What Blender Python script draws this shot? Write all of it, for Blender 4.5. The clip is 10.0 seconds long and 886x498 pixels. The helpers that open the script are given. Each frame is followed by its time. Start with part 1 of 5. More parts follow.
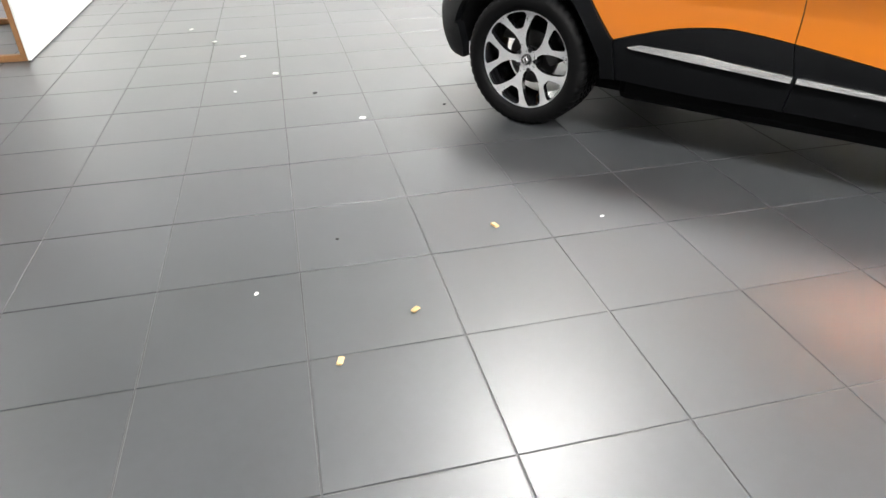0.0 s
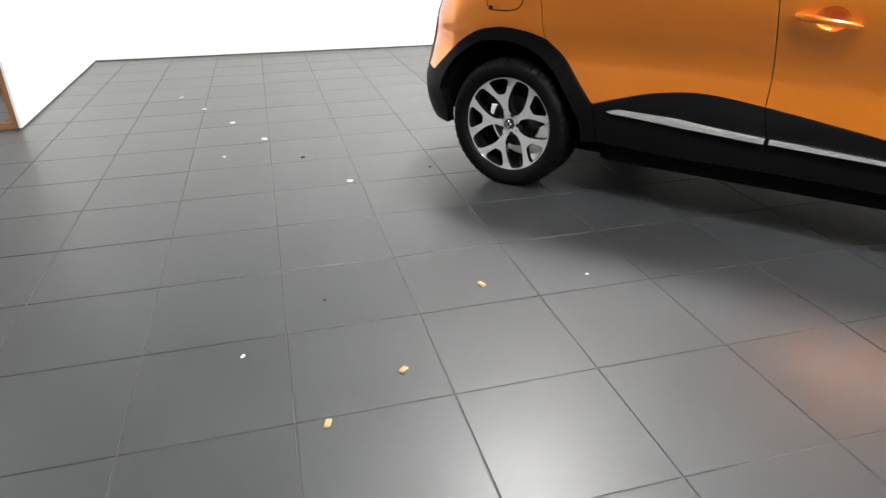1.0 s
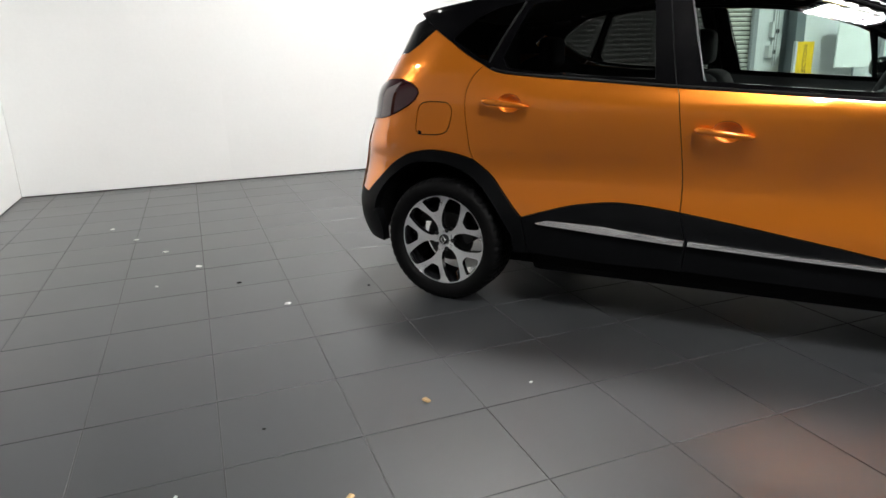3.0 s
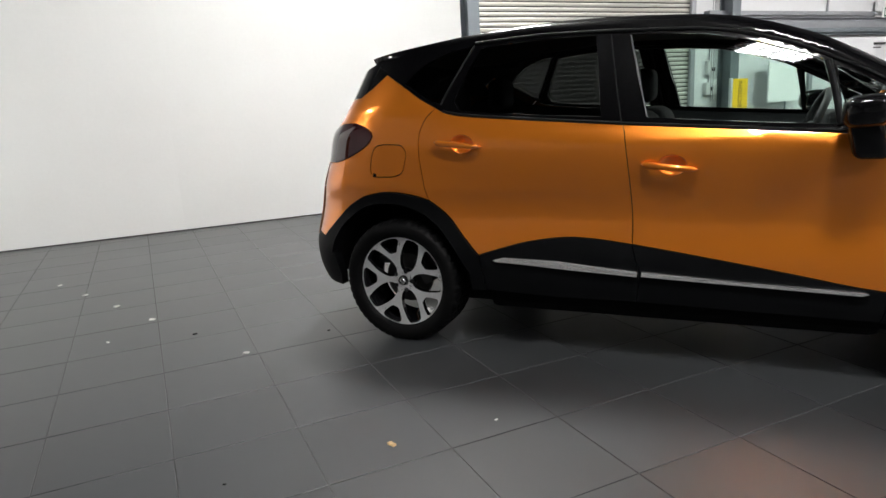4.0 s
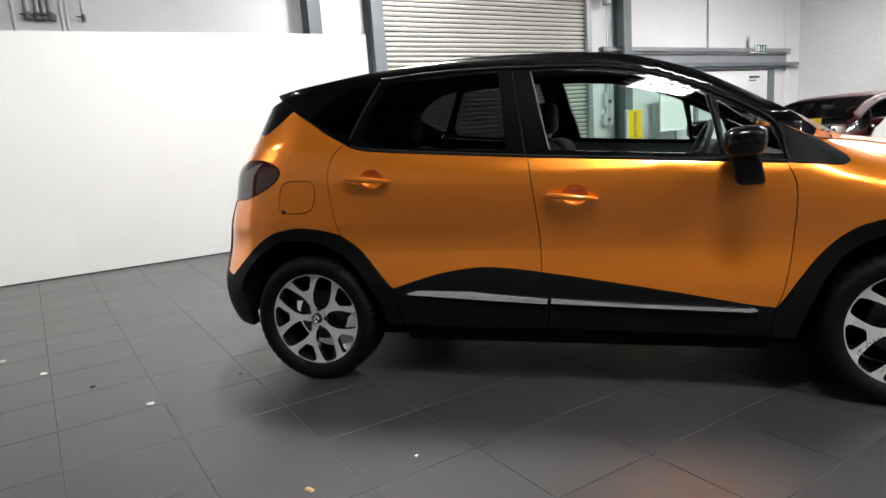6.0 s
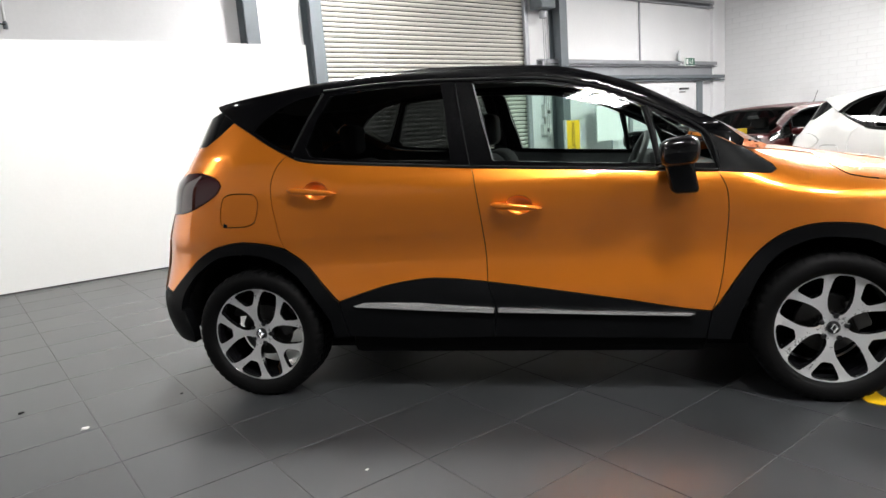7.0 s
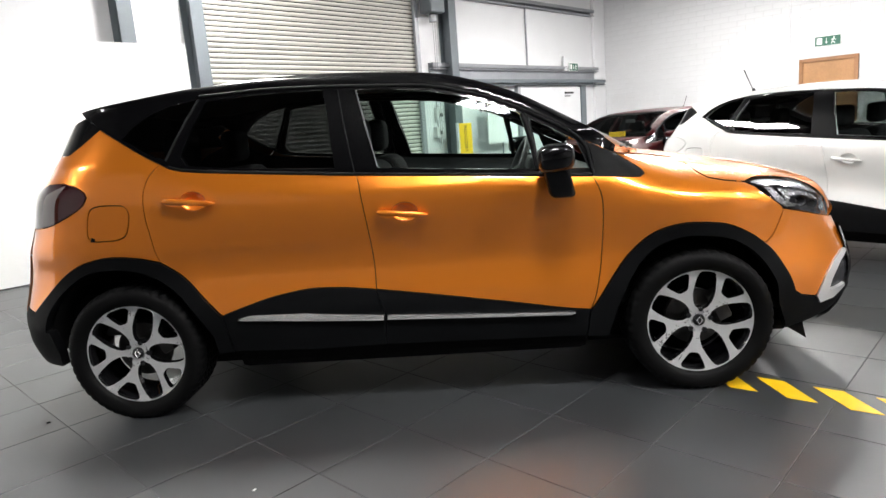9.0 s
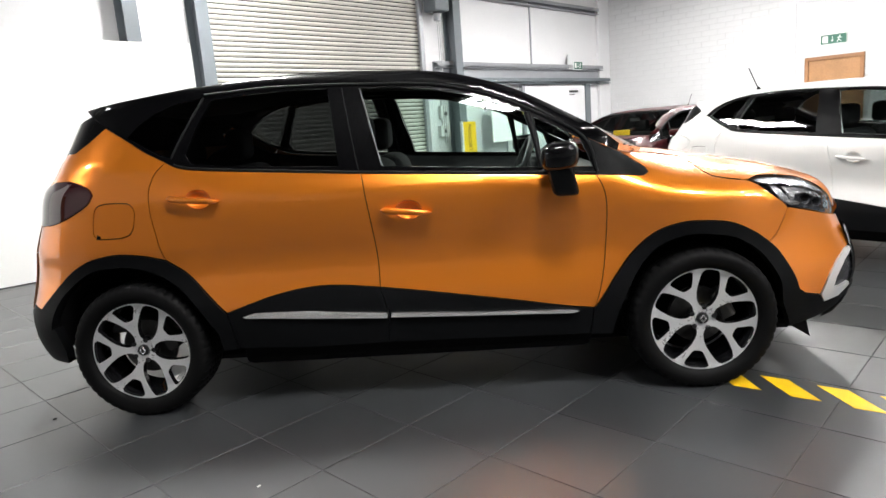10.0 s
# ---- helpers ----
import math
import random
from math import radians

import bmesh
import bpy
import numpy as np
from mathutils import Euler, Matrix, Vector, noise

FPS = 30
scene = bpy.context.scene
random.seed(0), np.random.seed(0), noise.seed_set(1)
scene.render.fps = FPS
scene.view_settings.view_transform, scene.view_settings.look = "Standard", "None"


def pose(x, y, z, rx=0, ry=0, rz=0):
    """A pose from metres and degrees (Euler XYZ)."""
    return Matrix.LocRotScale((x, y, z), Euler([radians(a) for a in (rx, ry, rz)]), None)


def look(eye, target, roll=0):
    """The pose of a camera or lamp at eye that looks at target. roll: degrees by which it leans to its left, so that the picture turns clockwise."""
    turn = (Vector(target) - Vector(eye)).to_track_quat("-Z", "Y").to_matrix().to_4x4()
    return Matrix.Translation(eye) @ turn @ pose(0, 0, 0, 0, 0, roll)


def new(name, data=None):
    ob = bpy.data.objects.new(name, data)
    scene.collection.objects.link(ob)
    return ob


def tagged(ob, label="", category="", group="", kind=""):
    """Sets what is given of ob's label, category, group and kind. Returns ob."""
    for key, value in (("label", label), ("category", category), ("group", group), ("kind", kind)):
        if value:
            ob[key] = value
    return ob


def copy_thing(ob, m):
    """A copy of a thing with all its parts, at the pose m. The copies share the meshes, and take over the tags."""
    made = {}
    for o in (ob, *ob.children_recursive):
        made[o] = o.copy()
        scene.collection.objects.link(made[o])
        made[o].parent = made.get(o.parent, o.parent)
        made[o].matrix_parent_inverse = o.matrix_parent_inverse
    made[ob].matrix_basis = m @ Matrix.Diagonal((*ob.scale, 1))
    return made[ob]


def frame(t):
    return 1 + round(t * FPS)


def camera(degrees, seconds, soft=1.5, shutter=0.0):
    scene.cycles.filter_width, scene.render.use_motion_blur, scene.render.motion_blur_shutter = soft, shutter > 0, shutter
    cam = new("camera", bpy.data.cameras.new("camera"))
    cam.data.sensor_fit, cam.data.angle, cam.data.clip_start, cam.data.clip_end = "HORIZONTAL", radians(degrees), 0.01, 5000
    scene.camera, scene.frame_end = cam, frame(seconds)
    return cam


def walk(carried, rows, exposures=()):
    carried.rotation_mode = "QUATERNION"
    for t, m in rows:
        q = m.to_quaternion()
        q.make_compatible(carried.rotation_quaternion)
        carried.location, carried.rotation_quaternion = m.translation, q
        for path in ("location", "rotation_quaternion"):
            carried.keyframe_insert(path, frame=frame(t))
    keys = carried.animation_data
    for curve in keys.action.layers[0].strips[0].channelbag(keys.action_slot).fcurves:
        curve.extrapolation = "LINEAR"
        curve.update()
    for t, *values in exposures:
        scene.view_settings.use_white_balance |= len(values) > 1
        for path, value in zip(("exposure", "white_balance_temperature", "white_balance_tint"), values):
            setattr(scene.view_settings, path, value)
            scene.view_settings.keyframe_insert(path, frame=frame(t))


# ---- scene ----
cam = camera(68.9, 10.0)
PATH = [
    (0, (1.543, -2.803, 1.214), (0.539, -1.433, 0.158), -0.7),
    (0.5, (1.548, -2.817, 1.217), (0.52, -1.395, 0.257), -0.7),
    (1, (1.553, -2.82, 1.217), (0.531, -1.35, 0.327), -0.7),
    (1.5, (1.558, -2.822, 1.218), (0.548, -1.299, 0.406), -0.6),
    (2, (1.56, -2.823, 1.216), (0.567, -1.253, 0.475), -0.7),
    (2.5, (1.563, -2.826, 1.219), (0.594, -1.201, 0.57), -1.2),
    (4, (1.576, -2.841, 1.216), (0.749, -1.074, 0.774), -3.4),
    (4.5, (1.575, -2.841, 1.212), (0.807, -1.043, 0.792), -3.6),
    (5, (1.58, -2.837, 1.215), (0.879, -1.007, 0.815), -3.7),
    (5.5, (1.59, -2.834, 1.222), (0.941, -0.98, 0.843), -3.9),
    (7, (1.579, -2.842, 1.234), (1.162, -0.917, 0.887), -4.3),
    (7.5, (1.572, -2.845, 1.237), (1.252, -0.902, 0.889), -4.3),
    (8, (1.583, -2.839, 1.251), (1.356, -0.884, 0.895), -4.5),
    (8.5, (1.601, -2.828, 1.25), (1.439, -0.867, 0.892), -4.5),
    (9, (1.633, -2.824, 1.253), (1.523, -0.861, 0.888), -4.4),
    (9.5, (1.631, -2.821, 1.251), (1.515, -0.859, 0.884), -4.5),
    (9.9, (1.634, -2.831, 1.251), (1.512, -0.869, 0.883), -4.4),
    (10, (1.635, -2.832, 1.251), (1.512, -0.87, 0.883), -4.4),
]
walk(cam, [(t, look(eye, target, roll)) for t, eye, target, roll in PATH],
     [(0, 1.55), (0.5, 1.35), (1.0, 1.0), (1.5, 0.75), (2.5, 0.45), (4.0, 0.06), (5.5, 0.13), (7.0, 0.4), (8.0, 0.5), (9.0, 0.55), (10.0, 0.6)])

# ---------------- world and exposure ----------------
world = bpy.data.worlds.new("hall_dark")
world.use_nodes = True
world.node_tree.nodes["Background"].inputs[0].default_value = (0.02, 0.021, 0.023, 1)
world.node_tree.nodes["Background"].inputs[1].default_value = 1.0
scene.world = world
TUBE_POWER = 190.0

# ---------------- materials ----------------
def principled(name, col, rough=0.5, metal=0.0, coat=0.0, coat_rough=0.03, spec=0.5):
    m = bpy.data.materials.new(name)
    m.use_nodes = True
    b = m.node_tree.nodes["Principled BSDF"]
    b.inputs["Base Color"].default_value = (*col, 1)
    b.inputs["Roughness"].default_value = rough
    b.inputs["Metallic"].default_value = metal
    b.inputs["Coat Weight"].default_value = coat
    b.inputs["Coat Roughness"].default_value = coat_rough
    b.inputs["Specular IOR Level"].default_value = spec
    return m


def node(m, kind, **inputs):
    n = m.node_tree.nodes.new(kind)
    for k, v in inputs.items():
        n.inputs[k.replace("_", " ")].default_value = v
    return n


def wear(m, scale=3.0, fine=60.0, amount=0.25, rough_amount=0.15, bump=0.0, bump_scale=None, tint=None, per_piece=0.0):
    """Two scales of variation in colour and gloss, and a fine relief."""
    t = m.node_tree
    b = t.nodes["Principled BSDF"]
    col = tuple(b.inputs["Base Color"].default_value)
    r0 = b.inputs["Roughness"].default_value
    tc = t.nodes.new("ShaderNodeTexCoord")
    big = node(m, "ShaderNodeTexNoise", Scale=scale, Detail=5.0, Roughness=0.6)
    small = node(m, "ShaderNodeTexNoise", Scale=fine, Detail=3.0, Roughness=0.6)
    for n in (big, small):
        t.links.new(tc.outputs["Object"], n.inputs["Vector"])
    add = t.nodes.new("ShaderNodeMath"); add.operation = "ADD"
    half = t.nodes.new("ShaderNodeMath"); half.operation = "MULTIPLY"; half.inputs[1].default_value = 0.5
    t.links.new(big.outputs["Fac"], add.inputs[0]); t.links.new(small.outputs["Fac"], half.inputs[0]); t.links.new(half.outputs[0], add.inputs[1])
    last = add.outputs[0]
    if per_piece:
        info = t.nodes.new("ShaderNodeObjectInfo")
        mul = t.nodes.new("ShaderNodeMath"); mul.operation = "MULTIPLY_ADD"
        mul.inputs[1].default_value = per_piece; t.links.new(info.outputs["Random"], mul.inputs[0]); t.links.new(last, mul.inputs[2])
        sub = t.nodes.new("ShaderNodeMath"); sub.operation = "SUBTRACT"; sub.inputs[1].default_value = per_piece / 2
        t.links.new(mul.outputs[0], sub.inputs[0]); last = sub.outputs[0]
    ramp = t.nodes.new("ShaderNodeMapRange")
    ramp.inputs["From Min"].default_value, ramp.inputs["From Max"].default_value = 0.45, 1.05
    t.links.new(last, ramp.inputs["Value"])
    mix = t.nodes.new("ShaderNodeMix"); mix.data_type = "RGBA"
    lo = tuple(c * (1 - amount) for c in col[:3]) + (1,)
    hi = tuple(min(1, c * (1 + amount)) for c in (tint or col[:3])) + (1,)
    mix.inputs[6].default_value, mix.inputs[7].default_value = lo, hi
    t.links.new(ramp.outputs["Result"], mix.inputs[0]); t.links.new(mix.outputs[2], b.inputs["Base Color"])
    rr = t.nodes.new("ShaderNodeMapRange")
    rr.inputs["To Min"].default_value, rr.inputs["To Max"].default_value = max(0.02, r0 - rough_amount), min(1, r0 + rough_amount)
    t.links.new(ramp.outputs["Result"], rr.inputs["Value"]); t.links.new(rr.outputs["Result"], b.inputs["Roughness"])
    if bump:
        bn = t.nodes.new("ShaderNodeBump"); bn.inputs["Strength"].default_value = bump; bn.inputs["Distance"].default_value = 0.002
        src = small
        if bump_scale:
            src = node(m, "ShaderNodeTexNoise", Scale=bump_scale, Detail=4.0); t.links.new(tc.outputs["Object"], src.inputs["Vector"])
        t.links.new(src.outputs["Fac"], bn.inputs["Height"]); t.links.new(bn.outputs["Normal"], b.inputs["Normal"])
    return m


def flake_paint(name, col, metal=0.6, rough=0.32):
    m = principled(name, col, rough, metal, coat=1.0, coat_rough=0.02)
    t = m.node_tree
    tc = t.nodes.new("ShaderNodeTexCoord")
    fl = node(m, "ShaderNodeTexVoronoi", Scale=900.0)
    t.links.new(tc.outputs["Object"], fl.inputs["Vector"])
    bn = t.nodes.new("ShaderNodeBump"); bn.inputs["Strength"].default_value = 0.06; bn.inputs["Distance"].default_value = 0.0004
    t.links.new(fl.outputs["Distance"], bn.inputs["Height"])
    t.links.new(bn.outputs["Normal"], t.nodes["Principled BSDF"].inputs["Normal"])
    # faint waviness of the clear coat
    wv = node(m, "ShaderNodeTexNoise", Scale=7.0, Detail=1.0)
    t.links.new(tc.outputs["Object"], wv.inputs["Vector"])
    b2 = t.nodes.new("ShaderNodeBump"); b2.inputs["Strength"].default_value = 0.02; b2.inputs["Distance"].default_value = 0.02
    t.links.new(wv.outputs["Fac"], b2.inputs["Height"])
    t.links.new(b2.outputs["Normal"], t.nodes["Principled BSDF"].inputs["Coat Normal"])
    return m


def pane(name, tint, gloss_rough=0.0):
    """Thin glass: tinted see-through with a Fresnel gloss."""
    m = bpy.data.materials.new(name)
    m.use_nodes = True
    t = m.node_tree
    t.nodes.remove(t.nodes["Principled BSDF"])
    tr = t.nodes.new("ShaderNodeBsdfTransparent"); tr.inputs["Color"].default_value = (*tint, 1)
    gl = t.nodes.new("ShaderNodeBsdfGlossy"); gl.inputs["Roughness"].default_value = gloss_rough
    fr = t.nodes.new("ShaderNodeFresnel"); fr.inputs["IOR"].default_value = 1.5
    mx = t.nodes.new("ShaderNodeMixShader")
    t.links.new(fr.outputs[0], mx.inputs[0]); t.links.new(tr.outputs[0], mx.inputs[1]); t.links.new(gl.outputs[0], mx.inputs[2])
    t.links.new(mx.outputs[0], t.nodes["Material Output"].inputs["Surface"])
    return m


def glowing(name, col, strength):
    m = bpy.data.materials.new(name)
    m.use_nodes = True
    b = m.node_tree.nodes["Principled BSDF"]
    b.inputs["Emission Color"].default_value = (*col, 1)
    b.inputs["Emission Strength"].default_value = strength
    return m


ORANGE = flake_paint("orange_flake_paint", (0.92, 0.265, 0.020), 0.64, 0.29)
ORANGE.node_tree.nodes["Principled BSDF"].inputs["Coat IOR"].default_value = 1.65
WHITE_PAINT = principled("white_car_paint", (0.78, 0.79, 0.78), 0.3, 0.0, 1.0)
RED_PAINT = principled("dark_red_paint", (0.035, 0.002, 0.003), 0.35, 0.0, 0.1, spec=0.12)
SATIN = wear(principled("satin_silver", (0.74, 0.74, 0.75), 0.36, 0.55), 8, 90, 0.05, 0.05)
GLOSS_BLACK = principled("gloss_black_paint", (0.0015, 0.0015, 0.002), 0.35, 0.0, 0.7, 0.015, spec=0.05)
BLACK_TRIM = wear(principled("black_grained_plastic", (0.0032, 0.0035, 0.0041), 0.5, spec=0.10), 4, 220, 0.2, 0.08, 0.25, 500)
MATT_BLACK = principled("matt_black", (0.004, 0.004, 0.0045), 0.8, spec=0.1)
PILLAR_GREY = principled("grey_pillar_trim", (0.10, 0.10, 0.105), 0.4)
SEAL = principled("black_rubber_seal", (0.006, 0.006, 0.007), 0.6, spec=0.15)
TYRE = wear(principled("tyre_rubber", (0.003, 0.003, 0.0033), 0.6, spec=0.10), 8, 120, 0.25, 0.1, 0.2, 300)
CHROME = principled("satin_chrome", (0.92, 0.92, 0.93), 0.26, 0.85)
MIRROR = principled("mirror_silver", (0.9, 0.9, 0.9), 0.02, 1.0)
ALLOY = wear(principled("machined_alloy", (0.80, 0.80, 0.81), 0.30, 0.62), 5, 90, 0.06, 0.06)
RIM_BLACK = principled("gloss_black_rim", (0.006, 0.006, 0.007), 0.18, 0.0, 0.8)
DISC = wear(principled("brake_steel", (0.07, 0.068, 0.066), 0.45, 0.6), 20, 90, 0.2, 0.1)
CLEAR_GLASS = pane("green_tinted_glass", (0.74, 0.86, 0.81))
PRIVACY_GLASS = pane("privacy_glass", (0.16, 0.17, 0.17))
LENS_GLASS = pane("lamp_lens", (0.92, 0.94, 0.96))
TAIL_RED = principled("dark_red_lens", (0.22, 0.008, 0.014), 0.08, 0.0, 1.0)
TAIL_DARK = principled("smoked_lens", (0.035, 0.004, 0.007), 0.06, 0.0, 0.6)
LAMP_SILVER = wear(principled("lamp_bowl", (0.72, 0.72, 0.74), 0.22, 0.9), 20, 80, 0.4, 0.1)
LAMP_DARK = principled("lamp_housing", (0.03, 0.03, 0.035), 0.25)
CABIN = wear(principled("cabin_plastic", (0.03, 0.031, 0.033), 0.6), 6, 150, 0.2, 0.1)
CLOTH = wear(principled("seat_cloth", (0.006, 0.006, 0.007), 0.9, spec=0.2), 6, 200, 0.3, 0.05, 0.4, 600)
ROOF_LINING = wear(principled("roof_lining", (0.20, 0.20, 0.19), 0.95, spec=0.1), 6, 200, 0.1, 0.03)
TILE_MAT = wear(principled("dark_slate_tile", (0.030, 0.0325, 0.0355), 0.55, 0.0, 1.0, 0.36, spec=0.4), 1.6, 24, 0.22, 0.06, 0.03, 30, per_piece=0.25)
TILE_MAT.node_tree.nodes["Principled BSDF"].inputs["Coat IOR"].default_value = 1.33
GROUT = wear(principled("grey_grout", (0.06, 0.06, 0.06), 0.8), 3, 60, 0.5, 0.1)
BOARD = wear(principled("white_board", (0.84, 0.85, 0.84), 0.45), 0.8, 30, 0.03, 0.06)
BOARD_EDGE = principled("board_edge", (0.05, 0.05, 0.05), 0.7)
CLADDING = wear(principled("white_wall_sheet", (0.70, 0.70, 0.715), 0.5), 0.6, 20, 0.05, 0.08)
BRICK = wear(principled("white_painted_brick", (0.62, 0.62, 0.63), 0.6), 1.2, 25, 0.06, 0.08, 0.4, 30, per_piece=0.1)
MORTAR = wear(principled("painted_mortar", (0.57, 0.57, 0.58), 0.8), 2, 40, 0.1, 0.05)
STEEL_GREY = wear(principled("grey_painted_steel", (0.13, 0.15, 0.165), 0.5), 2, 50, 0.15, 0.1)
STEEL_LIGHT = wear(principled("galvanised_rail", (0.30, 0.31, 0.33), 0.45, 0.4), 2, 50, 0.15, 0.1)
SHUTTER = wear(principled("cream_shutter_steel", (0.60, 0.585, 0.54), 0.4), 1.0, 40, 0.08, 0.08)
WOOD = wear(principled("light_oak", (0.34, 0.17, 0.07), 0.5), 2, 40, 0.3, 0.1)
WOOD_DARK = wear(principled("oak_frame", (0.27, 0.125, 0.05), 0.5), 2, 40, 0.3, 0.1)
SIGN_GREEN = principled("sign_green", (0.01, 0.10, 0.06), 0.4)
SIGN_WHITE = principled("sign_white", (0.8, 0.82, 0.8), 0.4)
YELLOW = wear(principled("yellow_banner", (0.80, 0.50, 0.01), 0.5), 3, 60, 0.05, 0.05)
TAPE = wear(principled("yellow_floor_tape", (0.85, 0.52, 0.01), 0.45), 12, 90, 0.12, 0.1)
INK = principled("black_print", (0.015, 0.015, 0.015), 0.5)
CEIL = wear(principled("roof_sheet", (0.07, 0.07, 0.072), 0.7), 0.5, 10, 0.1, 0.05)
PALEWALL = wear(principled("white_hall_wall", (0.46, 0.46, 0.45), 0.6), 0.5, 10, 0.05, 0.05)
BACKWALL = wear(principled("grey_hall_wall", (0.42, 0.42, 0.415), 0.7), 0.5, 10, 0.12, 0.05)
TUBE = glowing("lamp_tube", (1.0, 0.985, 0.96), TUBE_POWER)
TUBE_DIM = glowing("lamp_tube_dimmed", (1.0, 0.985, 0.96), TUBE_POWER * 0.8)
TUBE_BRIGHT = glowing("lamp_tube_bright", (1.0, 0.985, 0.96), TUBE_POWER * 1.1)
HOUSING = principled("lamp_housing_white", (0.6, 0.6, 0.6), 0.5)
CHIP = wear(principled("wood_chip", (0.55, 0.38, 0.18), 0.7), 40, 200, 0.3, 0.05)
SCRAP = principled("white_scrap", (0.75, 0.75, 0.72), 0.6)

# ---------------- mesh helpers ----------------
def mesh_object(name, bm, material, parent=None, label="", smooth_angle=None, kind=""):
    me = bpy.data.meshes.new(name)
    bm.normal_update()
    if smooth_angle is not None:
        for f in bm.faces:
            f.smooth = True
        for e in bm.edges:
            if len(e.link_faces) == 2 and e.calc_face_angle(0) > radians(smooth_angle):
                e.smooth = False
    bm.to_mesh(me)
    bm.free()
    for m in (material if isinstance(material, (list, tuple)) else [material]):
        me.materials.append(m)
    ob = new(name, me)
    if parent is not None:
        ob.parent = parent
    if label or kind:
        tagged(ob, label, kind=kind)
    return ob


def part(name, bm, material, parent, label="", smooth_angle=None):
    return mesh_object(name, bm, material, parent, label, smooth_angle)


def root(name, label, category, m=Matrix(), group="", kind=""):
    ob = new(name)
    ob.matrix_world = m
    return tagged(ob, label, category, group, kind)


def add_box(bm, lo, hi, bevel=0.0, segs=2, turn=None):
    r = bmesh.ops.create_cube(bm, size=1)
    vs = r["verts"]
    for v in vs:
        v.co = Vector([(lo[i] + hi[i]) / 2 + v.co[i] * (hi[i] - lo[i]) for i in range(3)])
    if bevel:
        es = list({e for v in vs for e in v.link_edges})
        got = bmesh.ops.bevel(bm, geom=es, offset=bevel, segments=segs, affect="EDGES", profile=0.5)
        vs = list({v for f in got["faces"] for v in f.verts} | {v for v in vs if v.is_valid})
    if turn is not None:
        c = Vector([(lo[i] + hi[i]) / 2 for i in range(3)])
        for v in vs:
            v.co = c + turn @ (v.co - c)
    return vs


def boxed(lo, hi, bevel=0.004, segs=1, turn=None):
    bm = bmesh.new()
    add_box(bm, lo, hi, bevel, segs, turn)
    return bm


def add_tube(bm, pts, radius, sides=10, closed=False):
    pts = [Vector(p) for p in pts]
    rings = []
    n = len(pts)
    for i, p in enumerate(pts):
        a = pts[(i - 1) % n] if (closed or i) else p
        b = pts[(i + 1) % n] if (closed or i < n - 1) else p
        d = (b - a).normalized()
        q = d.to_track_quat("Z", "Y")
        rings.append([bm.verts.new(p + q @ Vector((radius * math.cos(k * 2 * math.pi / sides), radius * math.sin(k * 2 * math.pi / sides), 0))) for k in range(sides)])
    for i in range(n if closed else n - 1):
        A, B = rings[i], rings[(i + 1) % n]
        if closed and i == n - 1:
            s = min(range(sides), key=lambda s: (A[0].co - B[s].co).length)
            B = B[s:] + B[:s]
        for k in range(sides):
            bm.faces.new((A[k], A[(k + 1) % sides], B[(k + 1) % sides], B[k]))
    if not closed:
        bm.faces.new(rings[0][::-1]); bm.faces.new(rings[-1])


def add_lathe(bm, profile, segs=64, axis=Matrix(), mats=None):
    """Turns (r, h) pairs round the local z axis, placed by axis."""
    rings = [[bm.verts.new(axis @ Vector((r * math.cos(a), r * math.sin(a), h))) for a in (2 * math.pi * k / segs for k in range(segs))] for r, h in profile]
    for i in range(len(rings) - 1):
        for k in range(segs):
            f = bm.faces.new((rings[i][k], rings[i][(k + 1) % segs], rings[i + 1][(k + 1) % segs], rings[i + 1][k]))
            if mats: f.material_index = mats[i]


def curve(pts, step=0.02, closed=False):
    """A smooth line through (x, z) control points."""
    P = [np.array(p, float) for p in pts]
    n = len(P)
    out = []
    for i in range(n if closed else n - 1):
        a, b = P[i], P[(i + 1) % n]
        p0 = P[i - 1] if (closed or i) else 2 * a - b
        p3 = P[(i + 2) % n] if (closed or i < n - 2) else 2 * b - a
        k = max(1, int(np.linalg.norm(b - a) / step))
        for s in range(k):
            t = s / k
            out.append(tuple(0.5 * (2 * a + (b - p0) * t + (2 * p0 - 5 * a + 4 * b - p3) * t * t + (3 * a - p0 - 3 * b + p3) * t ** 3)))
    if not closed:
        out.append(tuple(P[-1]))
    return out


def straight(pts, step=0.03):
    out = []
    for a, b in zip(pts, pts[1:]):
        k = max(1, int(math.hypot(b[0] - a[0], b[1] - a[1]) / step))
        out += [(a[0] + (b[0] - a[0]) * s / k, a[1] + (b[1] - a[1]) * s / k) for s in range(k)]
    return out + [pts[-1]]


def within(poly, X, Z):
    p = np.array(poly)
    a, b = p, np.roll(p, -1, 0)
    inside = np.zeros(len(X), bool)
    for (x0, z0), (x1, z1) in zip(a, b):
        if z0 == z1:
            continue
        hit = ((z0 > Z) != (z1 > Z)) & (X < (x1 - x0) * (Z - z0) / (z1 - z0) + x0)
        inside ^= hit
    return inside


def clean(poly, eps=0.003):
    out = []
    for p in poly:
        if not out or math.hypot(p[0] - out[-1][0], p[1] - out[-1][1]) > eps:
            out.append((float(p[0]), float(p[1])))
    while len(out) > 3 and math.hypot(out[0][0] - out[-1][0], out[0][1] - out[-1][1]) <= eps:
        out.pop()
    area = sum(a[0] * b[1] - b[0] * a[1] for a, b in zip(out, out[1:] + out[:1]))
    return out if area > 0 else out[::-1]


